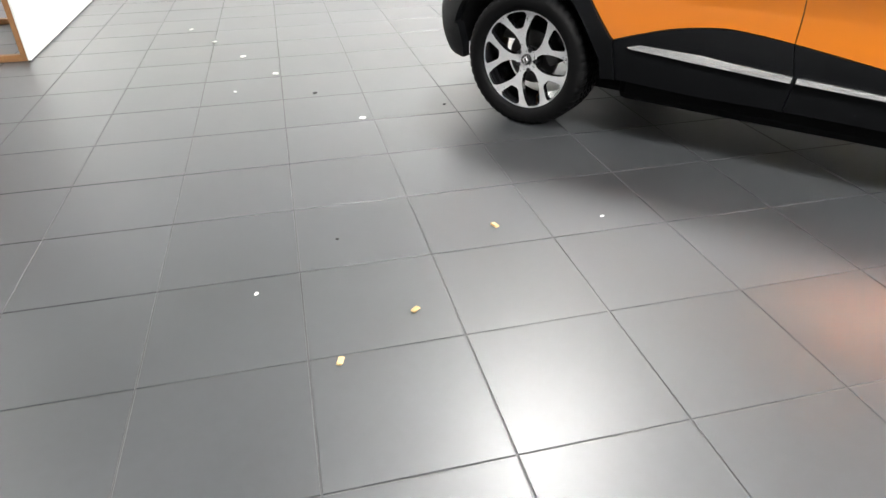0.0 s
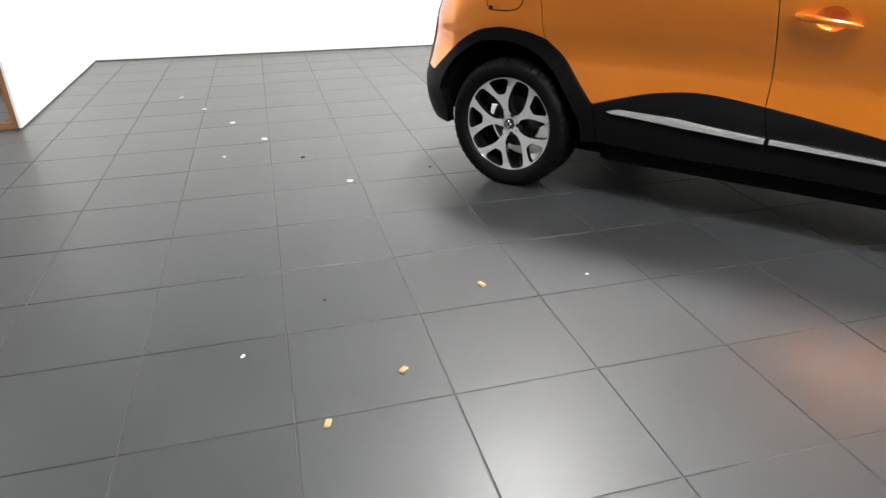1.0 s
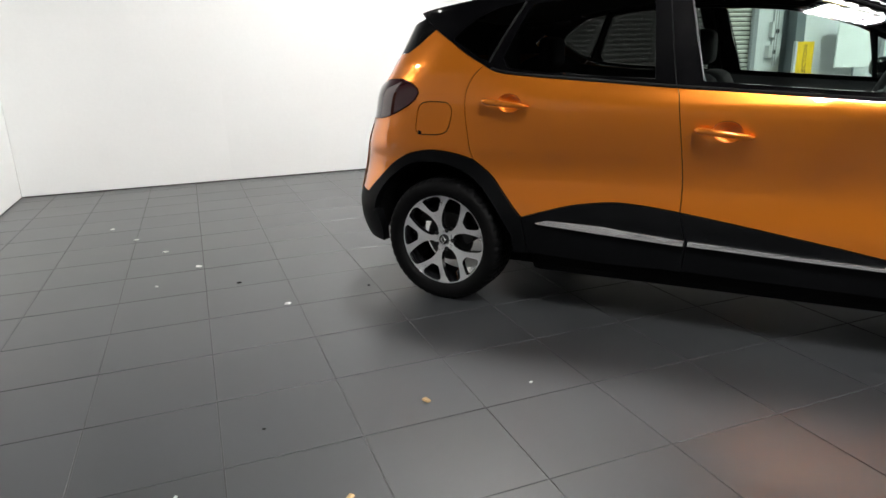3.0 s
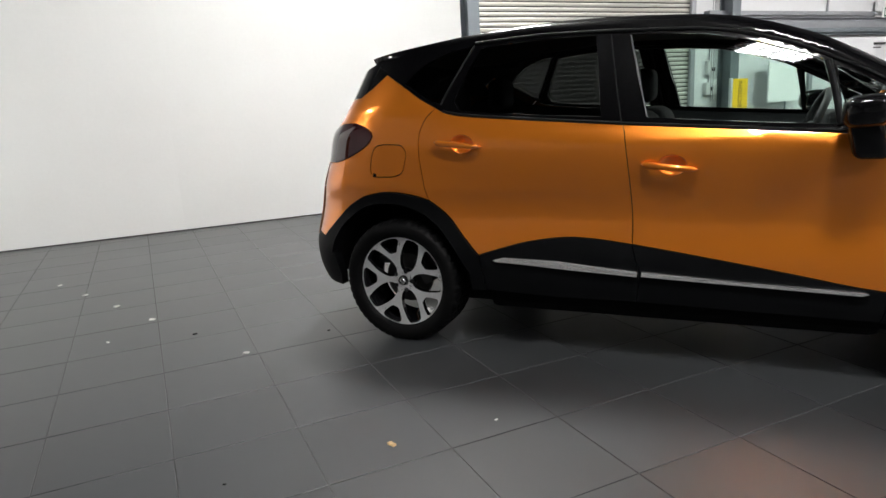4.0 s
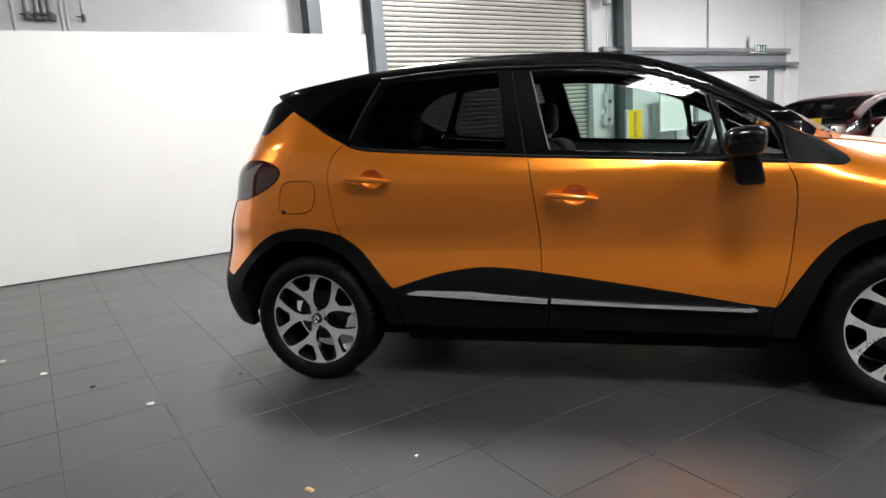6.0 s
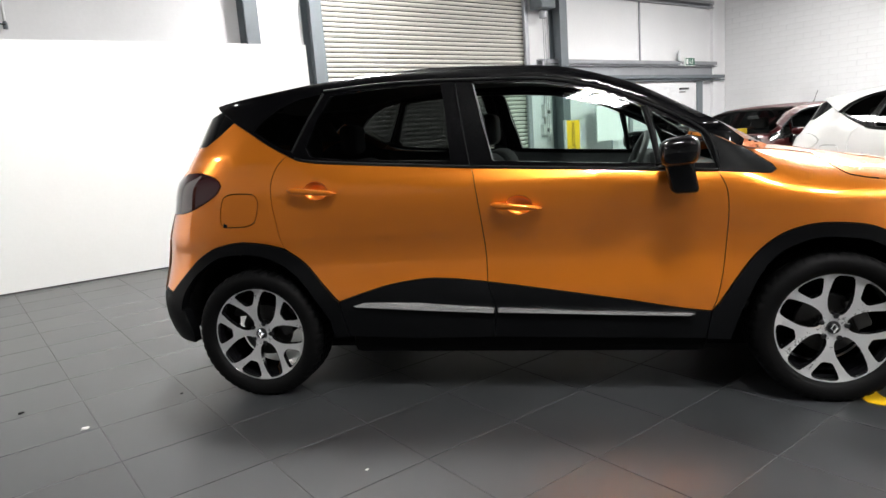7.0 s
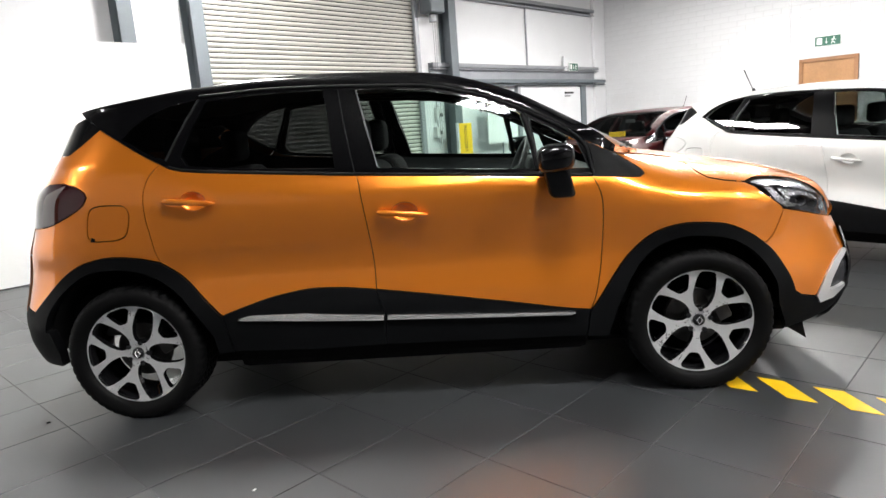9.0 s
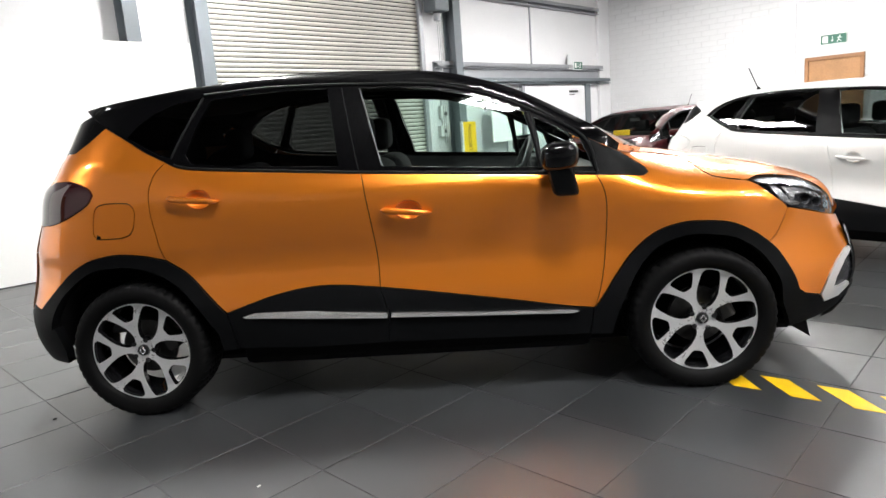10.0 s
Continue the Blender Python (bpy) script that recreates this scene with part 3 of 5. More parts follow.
def build_car(name, label, M, paint, upper, cladding, full=True, zs=1.0, group="", rims=(ALLOY, RIM_BLACK), phases=(-110, -99), rear_handles=True, low_mat=None):
    car = root(name, label, "car", M @ Matrix.Diagonal((1, 1, zs, 1)), group)
    g = 0.035 if full else 0.06
    clad_mat = BLACK_TRIM if cladding else paint
    low_mat = low_mat or clad_mat
    both = (None, 2 * C)

    def skin(pname, poly, mat_, lab="", holes=(), **kw):
        made = []
        for mi in both:
            bm = sheet(poly, kw.get("shape", side), holes, kw.get("grid", g), kw.get("depth", .012), kw.get("gap", .002), kw.get("offset", 0.0), mi)
            made.append(part(pname, bm, mat_, kw.get("parent", car), lab))
            true_normals(made[-1].data, kw.get("shape", side), mi is not None)
        return made

    belt_q = curve(BELT[:4]); belt_r = curve(BELT[3:9]); belt_f = curve(BELT[8:])
    gap_r, gap_m, gap_ml, gap_f = curve(GAP_R), curve(GAP_M), curve(GAP_ML), curve(GAP_F)
    clad_r, clad_f = curve(CLAD_R), curve(CLAD_F)
    arch_r, arch_rb, arch_f, arch_fb = curve(ARCH_R), curve(ARCH_RB), curve(ARCH_F), curve(ARCH_FB)

    cups = [oval(h[2][0], h[2][1], .056, .042, -.06) for h in HANDLES]
    # rear door
    doors_r = skin("rear_door", belt_r + gap_m[1:] + clad_r[::-1][1:] + arch_r[::-1][1:] + gap_r[::-1][1:-1], paint, "", [cups[0]] if rear_handles else [])
    doors_f = skin("front_door", belt_f + gap_f[1:] + clad_f[::-1][1:] + gap_m[::-1][1:-1], paint, "", [cups[1]])
    for doors, (a, b, c), cup in ((doors_r, HANDLES[0], cups[0]), (doors_f, HANDLES[1], cups[1]))[0 if rear_handles else 1:]:
        for d, mi in zip(doors, both):
            def put(p):
                return Vector((p[0], mi - p[1], p[2])) if mi is not None else Vector(p)
            y0 = side(*c)
            bm = bmesh.new()
            rings = []
            for k in range(7):
                t = k / 6 * math.pi / 2
                rings.append([bm.verts.new(put((c[0] + (px - c[0]) * math.cos(t) * 1.03, side(px, pz) * (1 - k / 6) + y0 * k / 6 + .022 * math.sin(t), c[1] + (pz - c[1]) * math.cos(t) * 1.03))) for px, pz in cup] if k < 6 else [])
            for A, B in zip(rings[:5], rings[1:6]):
                for i in range(len(A)):
                    bm.faces.new((A[i], B[i], B[(i + 1) % len(A)], A[(i + 1) % len(A)]))
            bm.faces.new(rings[5])
            part("handle_cup", bm, paint, d, "", 60)
            bm = bmesh.new()
            n = 16
            rings = []
            for k in range(n + 1):
                t = k / n
                x, z = a[0] + (b[0] - a[0]) * t, a[1] + (b[1] - a[1]) * t
                end = min(1, math.sqrt(max(0.0, 1 - abs(2 * t - 1) ** 6)) + .06)
                hz = (.0155 - .005 * t) * end
                y = side(x, z) - .022 - .010 * math.sin(math.pi * t) + (.012 if k in (0, n) else 0)
                rings.append([bm.verts.new(put((x, y + .011 * math.cos(s), z + hz * math.sin(s)))) for s in (2 * math.pi * j / 12 for j in range(12))])
            for A, B in zip(rings, rings[1:]):
                for i in range(12):
                    bm.faces.new((A[i], A[(i + 1) % 12], B[(i + 1) % 12], B[i]))
            bm.faces.new(rings[0][::-1]); bm.faces.new(rings[-1])
            for px in (a[0] + .02, b[0] - .03):
                vs = add_box(bm, (px - .012, side(px, a[1]) - .018, 0), (px + .012, side(px, a[1]) + .01, .016))
                for v in vs:
                    v.co.z += a[1] + (b[1] - a[1]) * (px - a[0]) / (b[0] - a[0]) - .008
                    if mi is not None: v.co.y = mi - v.co.y
            bmesh.ops.recalc_face_normals(bm, faces=bm.faces[:])
            part("door_handle", bm, paint, d, "body-coloured bar handle" , 50)
    # rear quarter with fuel flap
    flap = curve(FLAP, 0.015, True)
    rear_edge = straight([(-.504, .535), (-.60, .55), (-.600, .62), (-.580, .75), (-.535, .90), (-.50, .93)])
    tail_low = curve(TAIL[3:])[::-1]
    quarter = belt_q + gap_r[1:] + arch_rb[::-1][1:] + rear_edge[1:] + tail_low[1:] + straight([(-.221, 1.138), (-.321, 1.135), (-.382, 1.115), (-.430, 1.105), (-.400, 1.14), (-.345, 1.20), (-.322, 1.245), (-.27, 1.258), (-.205, 1.262), (-.125, 1.305), (-.041, 1.365)])[1:-1]
    skin("rear_quarter", quarter, paint, "", [flap])
    skin("fuel_flap", flap, paint, "", gap=.003, grid=.02)
    if cladding:
        skin("flap_tab", [(-.120, .868), (-.100, .866), (-.098, .880), (-.112, .888)], MATT_BLACK, "small black tab", offset=-.002, depth=.003, grid=.01, gap=0)
    skin("tail_lamp" if cladding else "tail_panel", curve(TAIL, 0.02) + straight([TAIL[-1], (-.48, 1.0), TAIL[0]])[1:-1], TAIL_DARK if cladding else paint, "smoked dark red tail lamp" if cladding else "", offset=-.006, depth=.03)
    if not cladding:
        skin("tail_reflector", [(-.50, .93), (-.40, .936), (-.326, .947), (-.31, .970), (-.42, .99), (-.49, .985)], TAIL_RED, "red tail reflector", offset=-.010, depth=.01, grid=.03)
    # front wing
    hood_gap = straight(BONNET_GAP, .02)
    lamp_low = straight([(2.829, .921), (2.866, .901), (2.907, .862), (2.972, .817), (2.998, .790)], .02)
    seam = curve([(2.998, .790), (2.976, .745), (2.932, .673), (2.90, .65)])
    tip = [p for p in TRI if p[0] > 2.16]
    tri_low = [TRI[0]] + curve(tip[:5]) + straight([tip[4], tip[5], (2.255, 1.095)], .02)[1:]
    wing = [(2.144, 1.003)] + tri_low[1:] + straight([(2.255, 1.095), (2.28, 1.088)])[1:] + hood_gap[1:] + lamp_low[1:] + seam[1:] + arch_f[::-1][1:] + gap_f[::-1][1:-1]
    skin("front_wing", wing, paint)
    lamp_under = straight([(2.998, .790), (3.025, .785), (3.08, .771), (3.176, .744), (3.293, .713)])
    bumper = lamp_under + straight([(3.293, .713), (3.335, .705), (3.365, .62), (3.385, .565)])[1:] + straight([(3.385, .565), (3.318, .556), (3.255, .524), (3.205, .473), (3.158, .377), (3.073, .397), (3.04, .421)])[1:] + arch_fb[::-1][1:] + seam[::-1][1:-1]
    skin("front_bumper", bumper, paint)
    skin("lamp_surround", [(3.318, .558), (3.36, .562), (3.375, .545), (3.305, .512), (3.243, .444), (3.228, .392), (3.286, .395), (3.335, .405), (3.345, .385), (3.318, .372), (3.267, .346), (3.180, .338), (3.156, .377), (3.205, .475), (3.255, .526)], SATIN, "satin chrome fog lamp surround", offset=-.012, depth=.03, grid=.02)
    skin("fog_lamp", [(3.305, .512), (3.37, .54), (3.40, .50), (3.40, .42), (3.34, .40), (3.286, .395), (3.228, .392), (3.243, .444)], LAMP_DARK, offset=.012, grid=.02)
    skin("lower_bumper", straight([(3.04, .421), (3.073, .397), (3.158, .373), (3.182, .336), (3.267, .344), (3.318, .370), (3.40, .39), (3.41, .36), (3.335, .345), (3.287, .295), (3.148, .258), (3.022, .232), (2.975, .33), (2.99, .40)]), clad_mat, offset=-.004, depth=.05)
    skin("air_deflector", straight([(2.98, .262), (3.12, .252), (3.14, .160), (3.07, .205)]), MATT_BLACK, depth=.2, shape=lambda x, z: .15)
    # headlamp
    hl = curve(HEADLAMP, 0.02, True)
    skin("headlamp_shell", hl, LAMP_DARK, "", offset=.060, depth=0, gap=.0)
    blades = [[(2.857, .917), (2.905, .922), (3.013, .911), (3.145, .885), (3.221, .849), (3.255, .820), (3.214, .829), (3.134, .858), (3.012, .887), (2.92, .895)],
              [(2.923, .889), (2.966, .884), (3.015, .824), (3.057, .792), (3.025, .791), (2.972, .822)],
              [(2.999, .876), (3.171, .848), (3.249, .798), (3.226, .793), (3.131, .833), (3.065, .834), (3.047, .812), (3.091, .796), (3.080, .782), (3.035, .796), (3.020, .84)],
              [(3.268, .801), (3.277, .772), (3.278, .734), (3.250, .743), (3.250, .784)]]
    for k, pol in enumerate(blades):
        skin("lamp_blade", straight(pol + pol[:1], .02)[:-1], LAMP_SILVER, "silver lamp blade", offset=(.012, .020, .034, .014)[k], depth=.02, grid=.02, gap=.001)
    for mi in both:
        for cx, cz, r in ((3.115, .808, .019), (3.195, .785, .018)):
            bm = bmesh.new()
            add_lathe(bm, [(r * 1.25, -.004), (r, .0), (r * .85, .020), (r * .45, .034), (0, .038)], 24, pose(cx, side(cx, cz) + .030, cz) @ Matrix.Rotation(radians(-90), 4, "X"))
            if mi is not None:
                for v in bm.verts: v.co.y = mi - v.co.y
            bmesh.ops.recalc_face_normals(bm, faces=bm.faces[:])
            part("projector", bm, LAMP_DARK, car, "dark lamp projector", 40)
    skin("headlamp_lens", hl, LENS_GLASS, "clear headlamp lens", offset=-.003, depth=.02)
    # side cladding, arches and sill
    low_r = straight([(1.178, .298), (.831, .293), (.469, .307), (.446, .425), (.436, .483)])
    low_f = straight([(2.118, .408), (2.098, .283), (1.597, .290), (1.178, .298)])
    skin("door_cladding", clad_r + gap_ml[1:] + low_r[1:-1], low_mat, "black grained plastic door cladding" if cladding else "", offset=-.006, depth=.03)
    skin("door_cladding", clad_f + low_f[1:] + gap_ml[::-1][1:-1], low_mat, "black grained plastic door cladding" if cladding else "", offset=-.006, depth=.03)
    if cladding:
        skin("chrome_strip", curve([(.508, .462), (.584, .482), (.655, .507), (.69, .510), (.735, .492), (.78, .478), (.85, .469), (1.0, .456), (1.184, .443)]) + straight([(1.184, .443), (1.182, .421)])[1:] + curve([(1.182, .421), (.848, .438), (.65, .450), (.508, .457)])[1:-1], CHROME, "polished chrome trim strip", offset=-.020, depth=.02, grid=.012, gap=0, shape=strip_side)
        skin("chrome_strip", straight([(1.202, .443), (1.6, .421), (2.03, .406), (2.048, .402), (2.025, .394), (1.6, .408), (1.2, .423)]), CHROME, "polished chrome trim strip", offset=-.020, depth=.02, grid=.012, gap=0, shape=strip_side)
    band_r = curve(ARCH_RB) + curve(ARCH_R)[1:] + straight([(.436, .483), (.446, .425), (.469, .307), (.395, .300), (.382, .389)])[1:] + curve([(.382, .389), (.304, .513), (.225, .613), (.134, .682), (.038, .719), (-.067, .727), (-.183, .711), (-.321, .627), (-.40, .535), (-.435, .44)])[1:]
    skin("wheel_arch_trim", band_r + [(-.47, .47)], clad_mat, "black plastic wheel arch trim" if cladding else "", offset=-.012, depth=.08)
    band_f = curve(ARCH_F) + curve(ARCH_FB)[1:] + straight([(3.04, .421), (3.0, .40), (2.975, .33), (2.955, .378)])[1:] + curve([(2.955, .378), (2.937, .485), (2.857, .604), (2.747, .680), (2.632, .708), (2.512, .709), (2.394, .658), (2.31, .558), (2.239, .41), (2.195, .277)])[1:] + [(2.098, .283)]
    skin("wheel_arch_trim", band_f, clad_mat, "black plastic wheel arch trim" if cladding else "", offset=-.012, depth=.08)
    skin("rear_lower_bumper", straight([(-.415, .44), (-.47, .475), (-.504, .535), (-.60, .55), (-.630, .45), (-.605, .33), (-.56, .27), (-.40, .265), (-.385, .33)]), clad_mat, offset=-.004, depth=.06)
    # dark structure behind the panel gaps
    inner = straight([(-.53, .93), (-.55, .55), (-.44, .50)]) + curve([(-.44, .50), (-.33, .66), (-.18, .745), (-.04, .76), (.10, .745), (.20, .68), (.32, .56), (.40, .42), (.42, .31)])[1:] + straight([(.42, .31), (2.15, .30)])[1:] + curve([(2.15, .30), (2.20, .46), (2.30, .60), (2.40, .69), (2.52, .735), (2.64, .735), (2.76, .71), (2.88, .62), (2.96, .50), (3.0, .40)])[1:] + straight([(3.0, .40), (3.20, .40), (3.30, .55), (3.28, .70), (3.0, .78), (2.82, .90), (2.65, .94), (2.42, 1.03), (2.15, .99), (1.5, 1.03), (.5, 1.11), (.2, 1.17), (0, 1.28), (-.2, 1.2), (-.3, 1.12)])[1:]
    skin("body_shell", inner, MATT_BLACK, offset=.046, depth=0, grid=.06)
    # upper body with the window openings
    q_g, r_g, f_g, t_g = straight(Q_GLASS + Q_GLASS[:1], .02)[:-1], straight(R_GLASS + R_GLASS[:1], .02)[:-1], straight(F_GLASS + F_GLASS[:1], .02)[:-1], straight(T_GLASS + T_GLASS[:1], .02)[:-1]
    edge = curve(ROOF_EDGE)
    house = edge + straight([(2.27, 1.125), (2.255, 1.095), (2.125, 1.160), (2.150, 1.08), (2.150, 1.003), (2.144, 1.003)])[1:] + curve(BELT)[::-1][1:] + straight([(-.041, 1.365), (-.081, 1.394), (-.142, 1.423), (-.182, 1.453)])[1:-1]
    FRAME_X, FRAME_Z = [-.2, .103, .25, .408, .682, .92, 1.13, 1.441, 1.669, 1.865, 2.101], [1.425, 1.447, 1.464, 1.478, 1.489, 1.484, 1.473, 1.449, 1.392, 1.310, 1.170]
    def pillar_side(x, z):
        # window frames stand more upright than the glass and roll over at the roof edge
        h = max(0, z - ip(x, FRAME_X, FRAME_Z))
        return side(x, z) - .30 * h + 22 * max(0, h - .022) ** 2
    skin("upper_body", house, upper, "gloss black upper body and pillars" if cladding else "", [q_g, r_g, f_g, t_g], gap=.001, depth=.03, grid=.02 if full else .05, shape=pillar_side)
    if not cladding:
        rim_line = [(.03, 1.318), (.10, 1.385), (.18, 1.430), (.28, 1.464), (.40, 1.484), (.68, 1.490), (.92, 1.486), (1.13, 1.476), (1.44, 1.450), (1.67, 1.395), (1.865, 1.314), (2.10, 1.176), (2.146, 1.020)]
        skin("window_surround", straight(rim_line + [(p[0], p[1] + .006) for p in BELT[:0:-1]] + rim_line[:1], .03)[:-1], GLOSS_BLACK, "black window surround", [q_g, r_g, f_g, t_g], gap=0, offset=-.005, depth=.006, shape=pillar_side)
        skin("door_pillar", straight([(.975, 1.475), (1.115, 1.465), (1.16, 1.29), (1.21, 1.10), (1.025, 1.11), (.995, 1.36)]), GLOSS_BLACK, offset=-.004, depth=.005, grid=.04)
    skin("quarter_window", q_g, PRIVACY_GLASS, "dark tinted quarter glass", gap=.0, offset=.004, depth=0)
    skin("rear_door_window", r_g, PRIVACY_GLASS, "dark tinted door glass", gap=.0, offset=.004, depth=0, grid=.018)
    skin("front_door_window", f_g, CLEAR_GLASS, "clear door glass", gap=.0, offset=.006, depth=0, grid=.018)
    skin("front_quarter_window", t_g, CLEAR_GLASS, "", gap=.0, offset=.006, depth=0)
    skin("mirror_trim", TRI, BLACK_TRIM if cladding else GLOSS_BLACK, offset=-.003, depth=.01, gap=.0015)
    # seals and frames as raised lines on the flank
    def line(pname, pts, r, mat_, off=0.0, parent=car):
        for mi in both:
            bm = bmesh.new()
            P = [Vector((x, side(x, z) + off, z)) for x, z in curve(pts, 0.025)]
            if mi is not None:
                P = [Vector((p.x, mi - p.y, p.z)) for p in P]
            add_tube(bm, P, r, 8)
            part(pname, bm, mat_, parent, "", 60)
    line("belt_seal", [(p[0], p[1] + .006) for p in BELT[4:]], .007, SEAL)
    line("window_frame_seal", [(.408, 1.478), (.682, 1.489), (.92, 1.484), (1.13, 1.473), (1.441, 1.449), (1.669, 1.392), (1.865, 1.310), (2.101, 1.170), (2.150, 1.015)], .009, BLACK_TRIM)
    line("pillar_trim", [(1.122, 1.452), (1.165, 1.29), (1.21, 1.108)], .0035, PILLAR_GREY if cladding else SEAL, .003)
    line("pillar_trim", [(1.038, 1.462), (1.072, 1.28), (1.108, 1.09)], .003, SEAL, .000)
    line("quarter_trim", [(.405, 1.466), (.335, 1.335), (.270, 1.205)], .006, SEAL)
    line("window_divider", [(1.868, 1.290), (1.893, 1.18), (1.915, 1.048)], .013, BLACK_TRIM)
    # roof, screen, bonnet
    E3 = [Vector((x, pillar_side(x, z), z)) for x, z in curve(ROOF_EDGE, 0.03)]
    roof_e = [p for p in E3 if p.x < 1.53]
    roof_c = [Vector((x, C, z)) for x, z in curve([(-.33, 1.470), (-.05, 1.512), (.25, 1.546), (.6, 1.562), (.9, 1.566), (1.2, 1.553), (1.45, 1.527), (1.58, 1.505)], 0.03)]
    us, ws, fn = loft(roof_e, roof_c, 48, 28)
    part("roof", surface_grid(fn, us, ws), upper, car, "gloss black roof" if cladding else "")
    us, ws, fn = loft(roof_e, roof_c, 20, 12, 2.2, 0.03, 0.03)
    part("headlining", surface_grid(fn, us, ws, flip=True), ROOF_LINING, car)
    wind_e = [p for p in E3 if p.x >= 1.50]
    wind_c = [Vector((x, C, z)) for x, z in curve([(1.56, 1.509), (1.80, 1.400), (2.05, 1.280), (2.30, 1.160), (2.50, 1.068)], 0.03)]
    us, ws, fn = loft(wind_e, wind_c, 24, 24, 2.4, 0.0)
    part("windscreen", surface_grid(fn, us, ws), CLEAR_GLASS, car, "clear raked windscreen")
    # spoiler lip and rear screen
    bm = bmesh.new()
    pts = [Vector((-.182 - .13 * (1 - abs(w) ** 2.5), C + w * .60, 1.452 + .016 * (1 - w * w))) for w in [k / 12 - 1 for k in range(25)]]
    add_tube(bm, pts, .014, 8)
    part("spoiler", bm, GLOSS_BLACK if cladding else paint, car, "", 60)
    def screen(u, w):
        z = 1.445 - .20 * u
        lim = side(x_rear(z) + .40, z) + .02 + (1 - u) * .07
        y = C + w * (C - lim)
        return Vector((rear_x(min(y, 2 * C - y), z) + .005, y, z))
    part("rear_screen", surface_grid(screen, [i / 10 for i in range(11)], [j / 16 - 1 for j in range(33)]), GLOSS_BLACK, car, "black tailgate glass")
    skin("screen_side", straight([(-.142, 1.423), (-.081, 1.394), (-.041, 1.365), (-.125, 1.305), (-.205, 1.262), (-.27, 1.260), (-.318, 1.25), (-.275, 1.34), (-.235, 1.40)]), GLOSS_BLACK, "", gap=.001)
    # tailgate and rear bumper across the back
    def back(z0, z1):
        def fn(u, w):
            z = z0 + (z1 - z0) * u
            lim = side(x_rear(z) + .035, z) - .002
            y = C + w * (C - lim)
            return Vector((rear_x(min(y, 2 * C - y), z), y, z))
        return fn
    ws = [math.copysign(abs(k / 16 - 1) ** .6, k - 16) for k in range(33)]
    part("tailgate", surface_grid(back(.80, 1.25), [i / 12 for i in range(13)], ws, flip=True), paint, car)
    part("rear_bumper", surface_grid(back(.52, .795), [i / 8 for i in range(9)], ws, flip=True), paint, car)
    part("rear_diffuser", surface_grid(back(.25, .515), [i / 8 for i in range(9)], ws, flip=True), clad_mat, car)
    def nose(z0, z1):
        def fn(u, w):
            z = z0 + (z1 - z0) * u
            lim = side(x_front(z) - .11, z) + .003
            y = C + w * (C - lim)
            return Vector((front_x(min(y, 2 * C - y), z) - .004, y, z))
        return fn
    def brow(u, w):
        y0 = side(3.40, shoulder(3.40))
        y = C + w * (C - y0 - .02)
        top = Vector((3.40, y, crown_z(3.40, min(y, 2 * C - y), y0)))
        low = Vector((front_x(min(y, 2 * C - y), .66), y, .66))
        p = top.lerp(low, u)
        p.x += .035 * math.sin(math.pi * u)
        return p
    part("nose", surface_grid(brow, [i / 10 for i in range(11)], ws, flip=True), paint, car)
    part("grille", surface_grid(nose(.44, .655), [i / 6 for i in range(7)], ws), GLOSS_BLACK, car, "black grille")
    part("front_skirt", surface_grid(nose(.20, .435), [i / 6 for i in range(7)], ws), clad_mat, car)
    gx, gz = [p[0] for p in BONNET_LOW], [p[1] for p in BONNET_LOW]
    def bonnet(x, w):
        zg, y0 = ip(x, gx, gz) + .003, side(x, shoulder(x))
        yg = side(x, zg)
        t = (1 - abs(w)) ** 1.6
        y = yg + (C - yg) * t
        z = crown_z(x, y, y0) + (zg - crown_z(x, yg, y0)) * (1 - t) ** 4
        return Vector((x, y if w < 0 else 2 * C - y, z))
    xs = [2.28 + .02 * k for k in range(16)] + [2.596 + .006 * k for k in range(14)] + [2.69 + .02 * k for k in range(36)]
    part("bonnet", surface_grid(bonnet, xs, [j / 28 - 1 for j in range(57)]), paint, car, "")
    us, ws2, fn = loft([Vector((2.20, .12, 1.10)), Vector((2.30, .10, 1.085))], [Vector((2.46, C, 1.062)), Vector((2.52, C, 1.062))], 3, 20, 2.4)
    part("cowl", surface_grid(fn, us, ws2), MATT_BLACK, car)
    bm = bmesh.new()
    add_tube(bm, [(2.36, .30, 1.107), (2.44, .55, 1.098), (2.47, .95, 1.098)], .008, 6)
    add_tube(bm, [(2.33, .28, 1.112), (2.42, .52, 1.115), (2.44, .80, 1.112)], .006, 6)
    part("wiper", bm, MATT_BLACK, car, "black windscreen wiper", 60)
    # arch liners and underside
    for x in (0.0, 2.606):
        for mi in both:
            bm = bmesh.new()
            ring = [(x + (.447 if x < 1 else .413) * math.cos(t), .325 + (.418 if x < 1 else .40) * math.sin(t)) for t in (math.pi * k / 20 for k in range(21))]
            A = [bm.verts.new((px, side(px, pz) + .035 if mi is None else mi - side(px, pz) - .035, pz)) for px, pz in ring]
            B = [bm.verts.new((px, .42 if mi is None else mi - .42, pz)) for px, pz in ring]
            for i in range(20):
                bm.faces.new((A[i], A[i + 1], B[i + 1], B[i]))
            if x > 1:
                bm.faces.new(B)
            part("arch_liner", bm, MATT_BLACK, car, "", 40)
    # underbody runs low and far back to keep light from under the car
    part("underbody", boxed((.15, .20, .185), (3.10, 2 * C - .20, .40), .03), MATT_BLACK, car)
    part("boot_floor", boxed((-.52, .22, .46), (.40, 2 * C - .22, .56), .03), MATT_BLACK, car)
    bm = bmesh.new(); add_tube(bm, [(.02, .24, .32), (.02, 2 * C - .24, .32)], .045, 12)
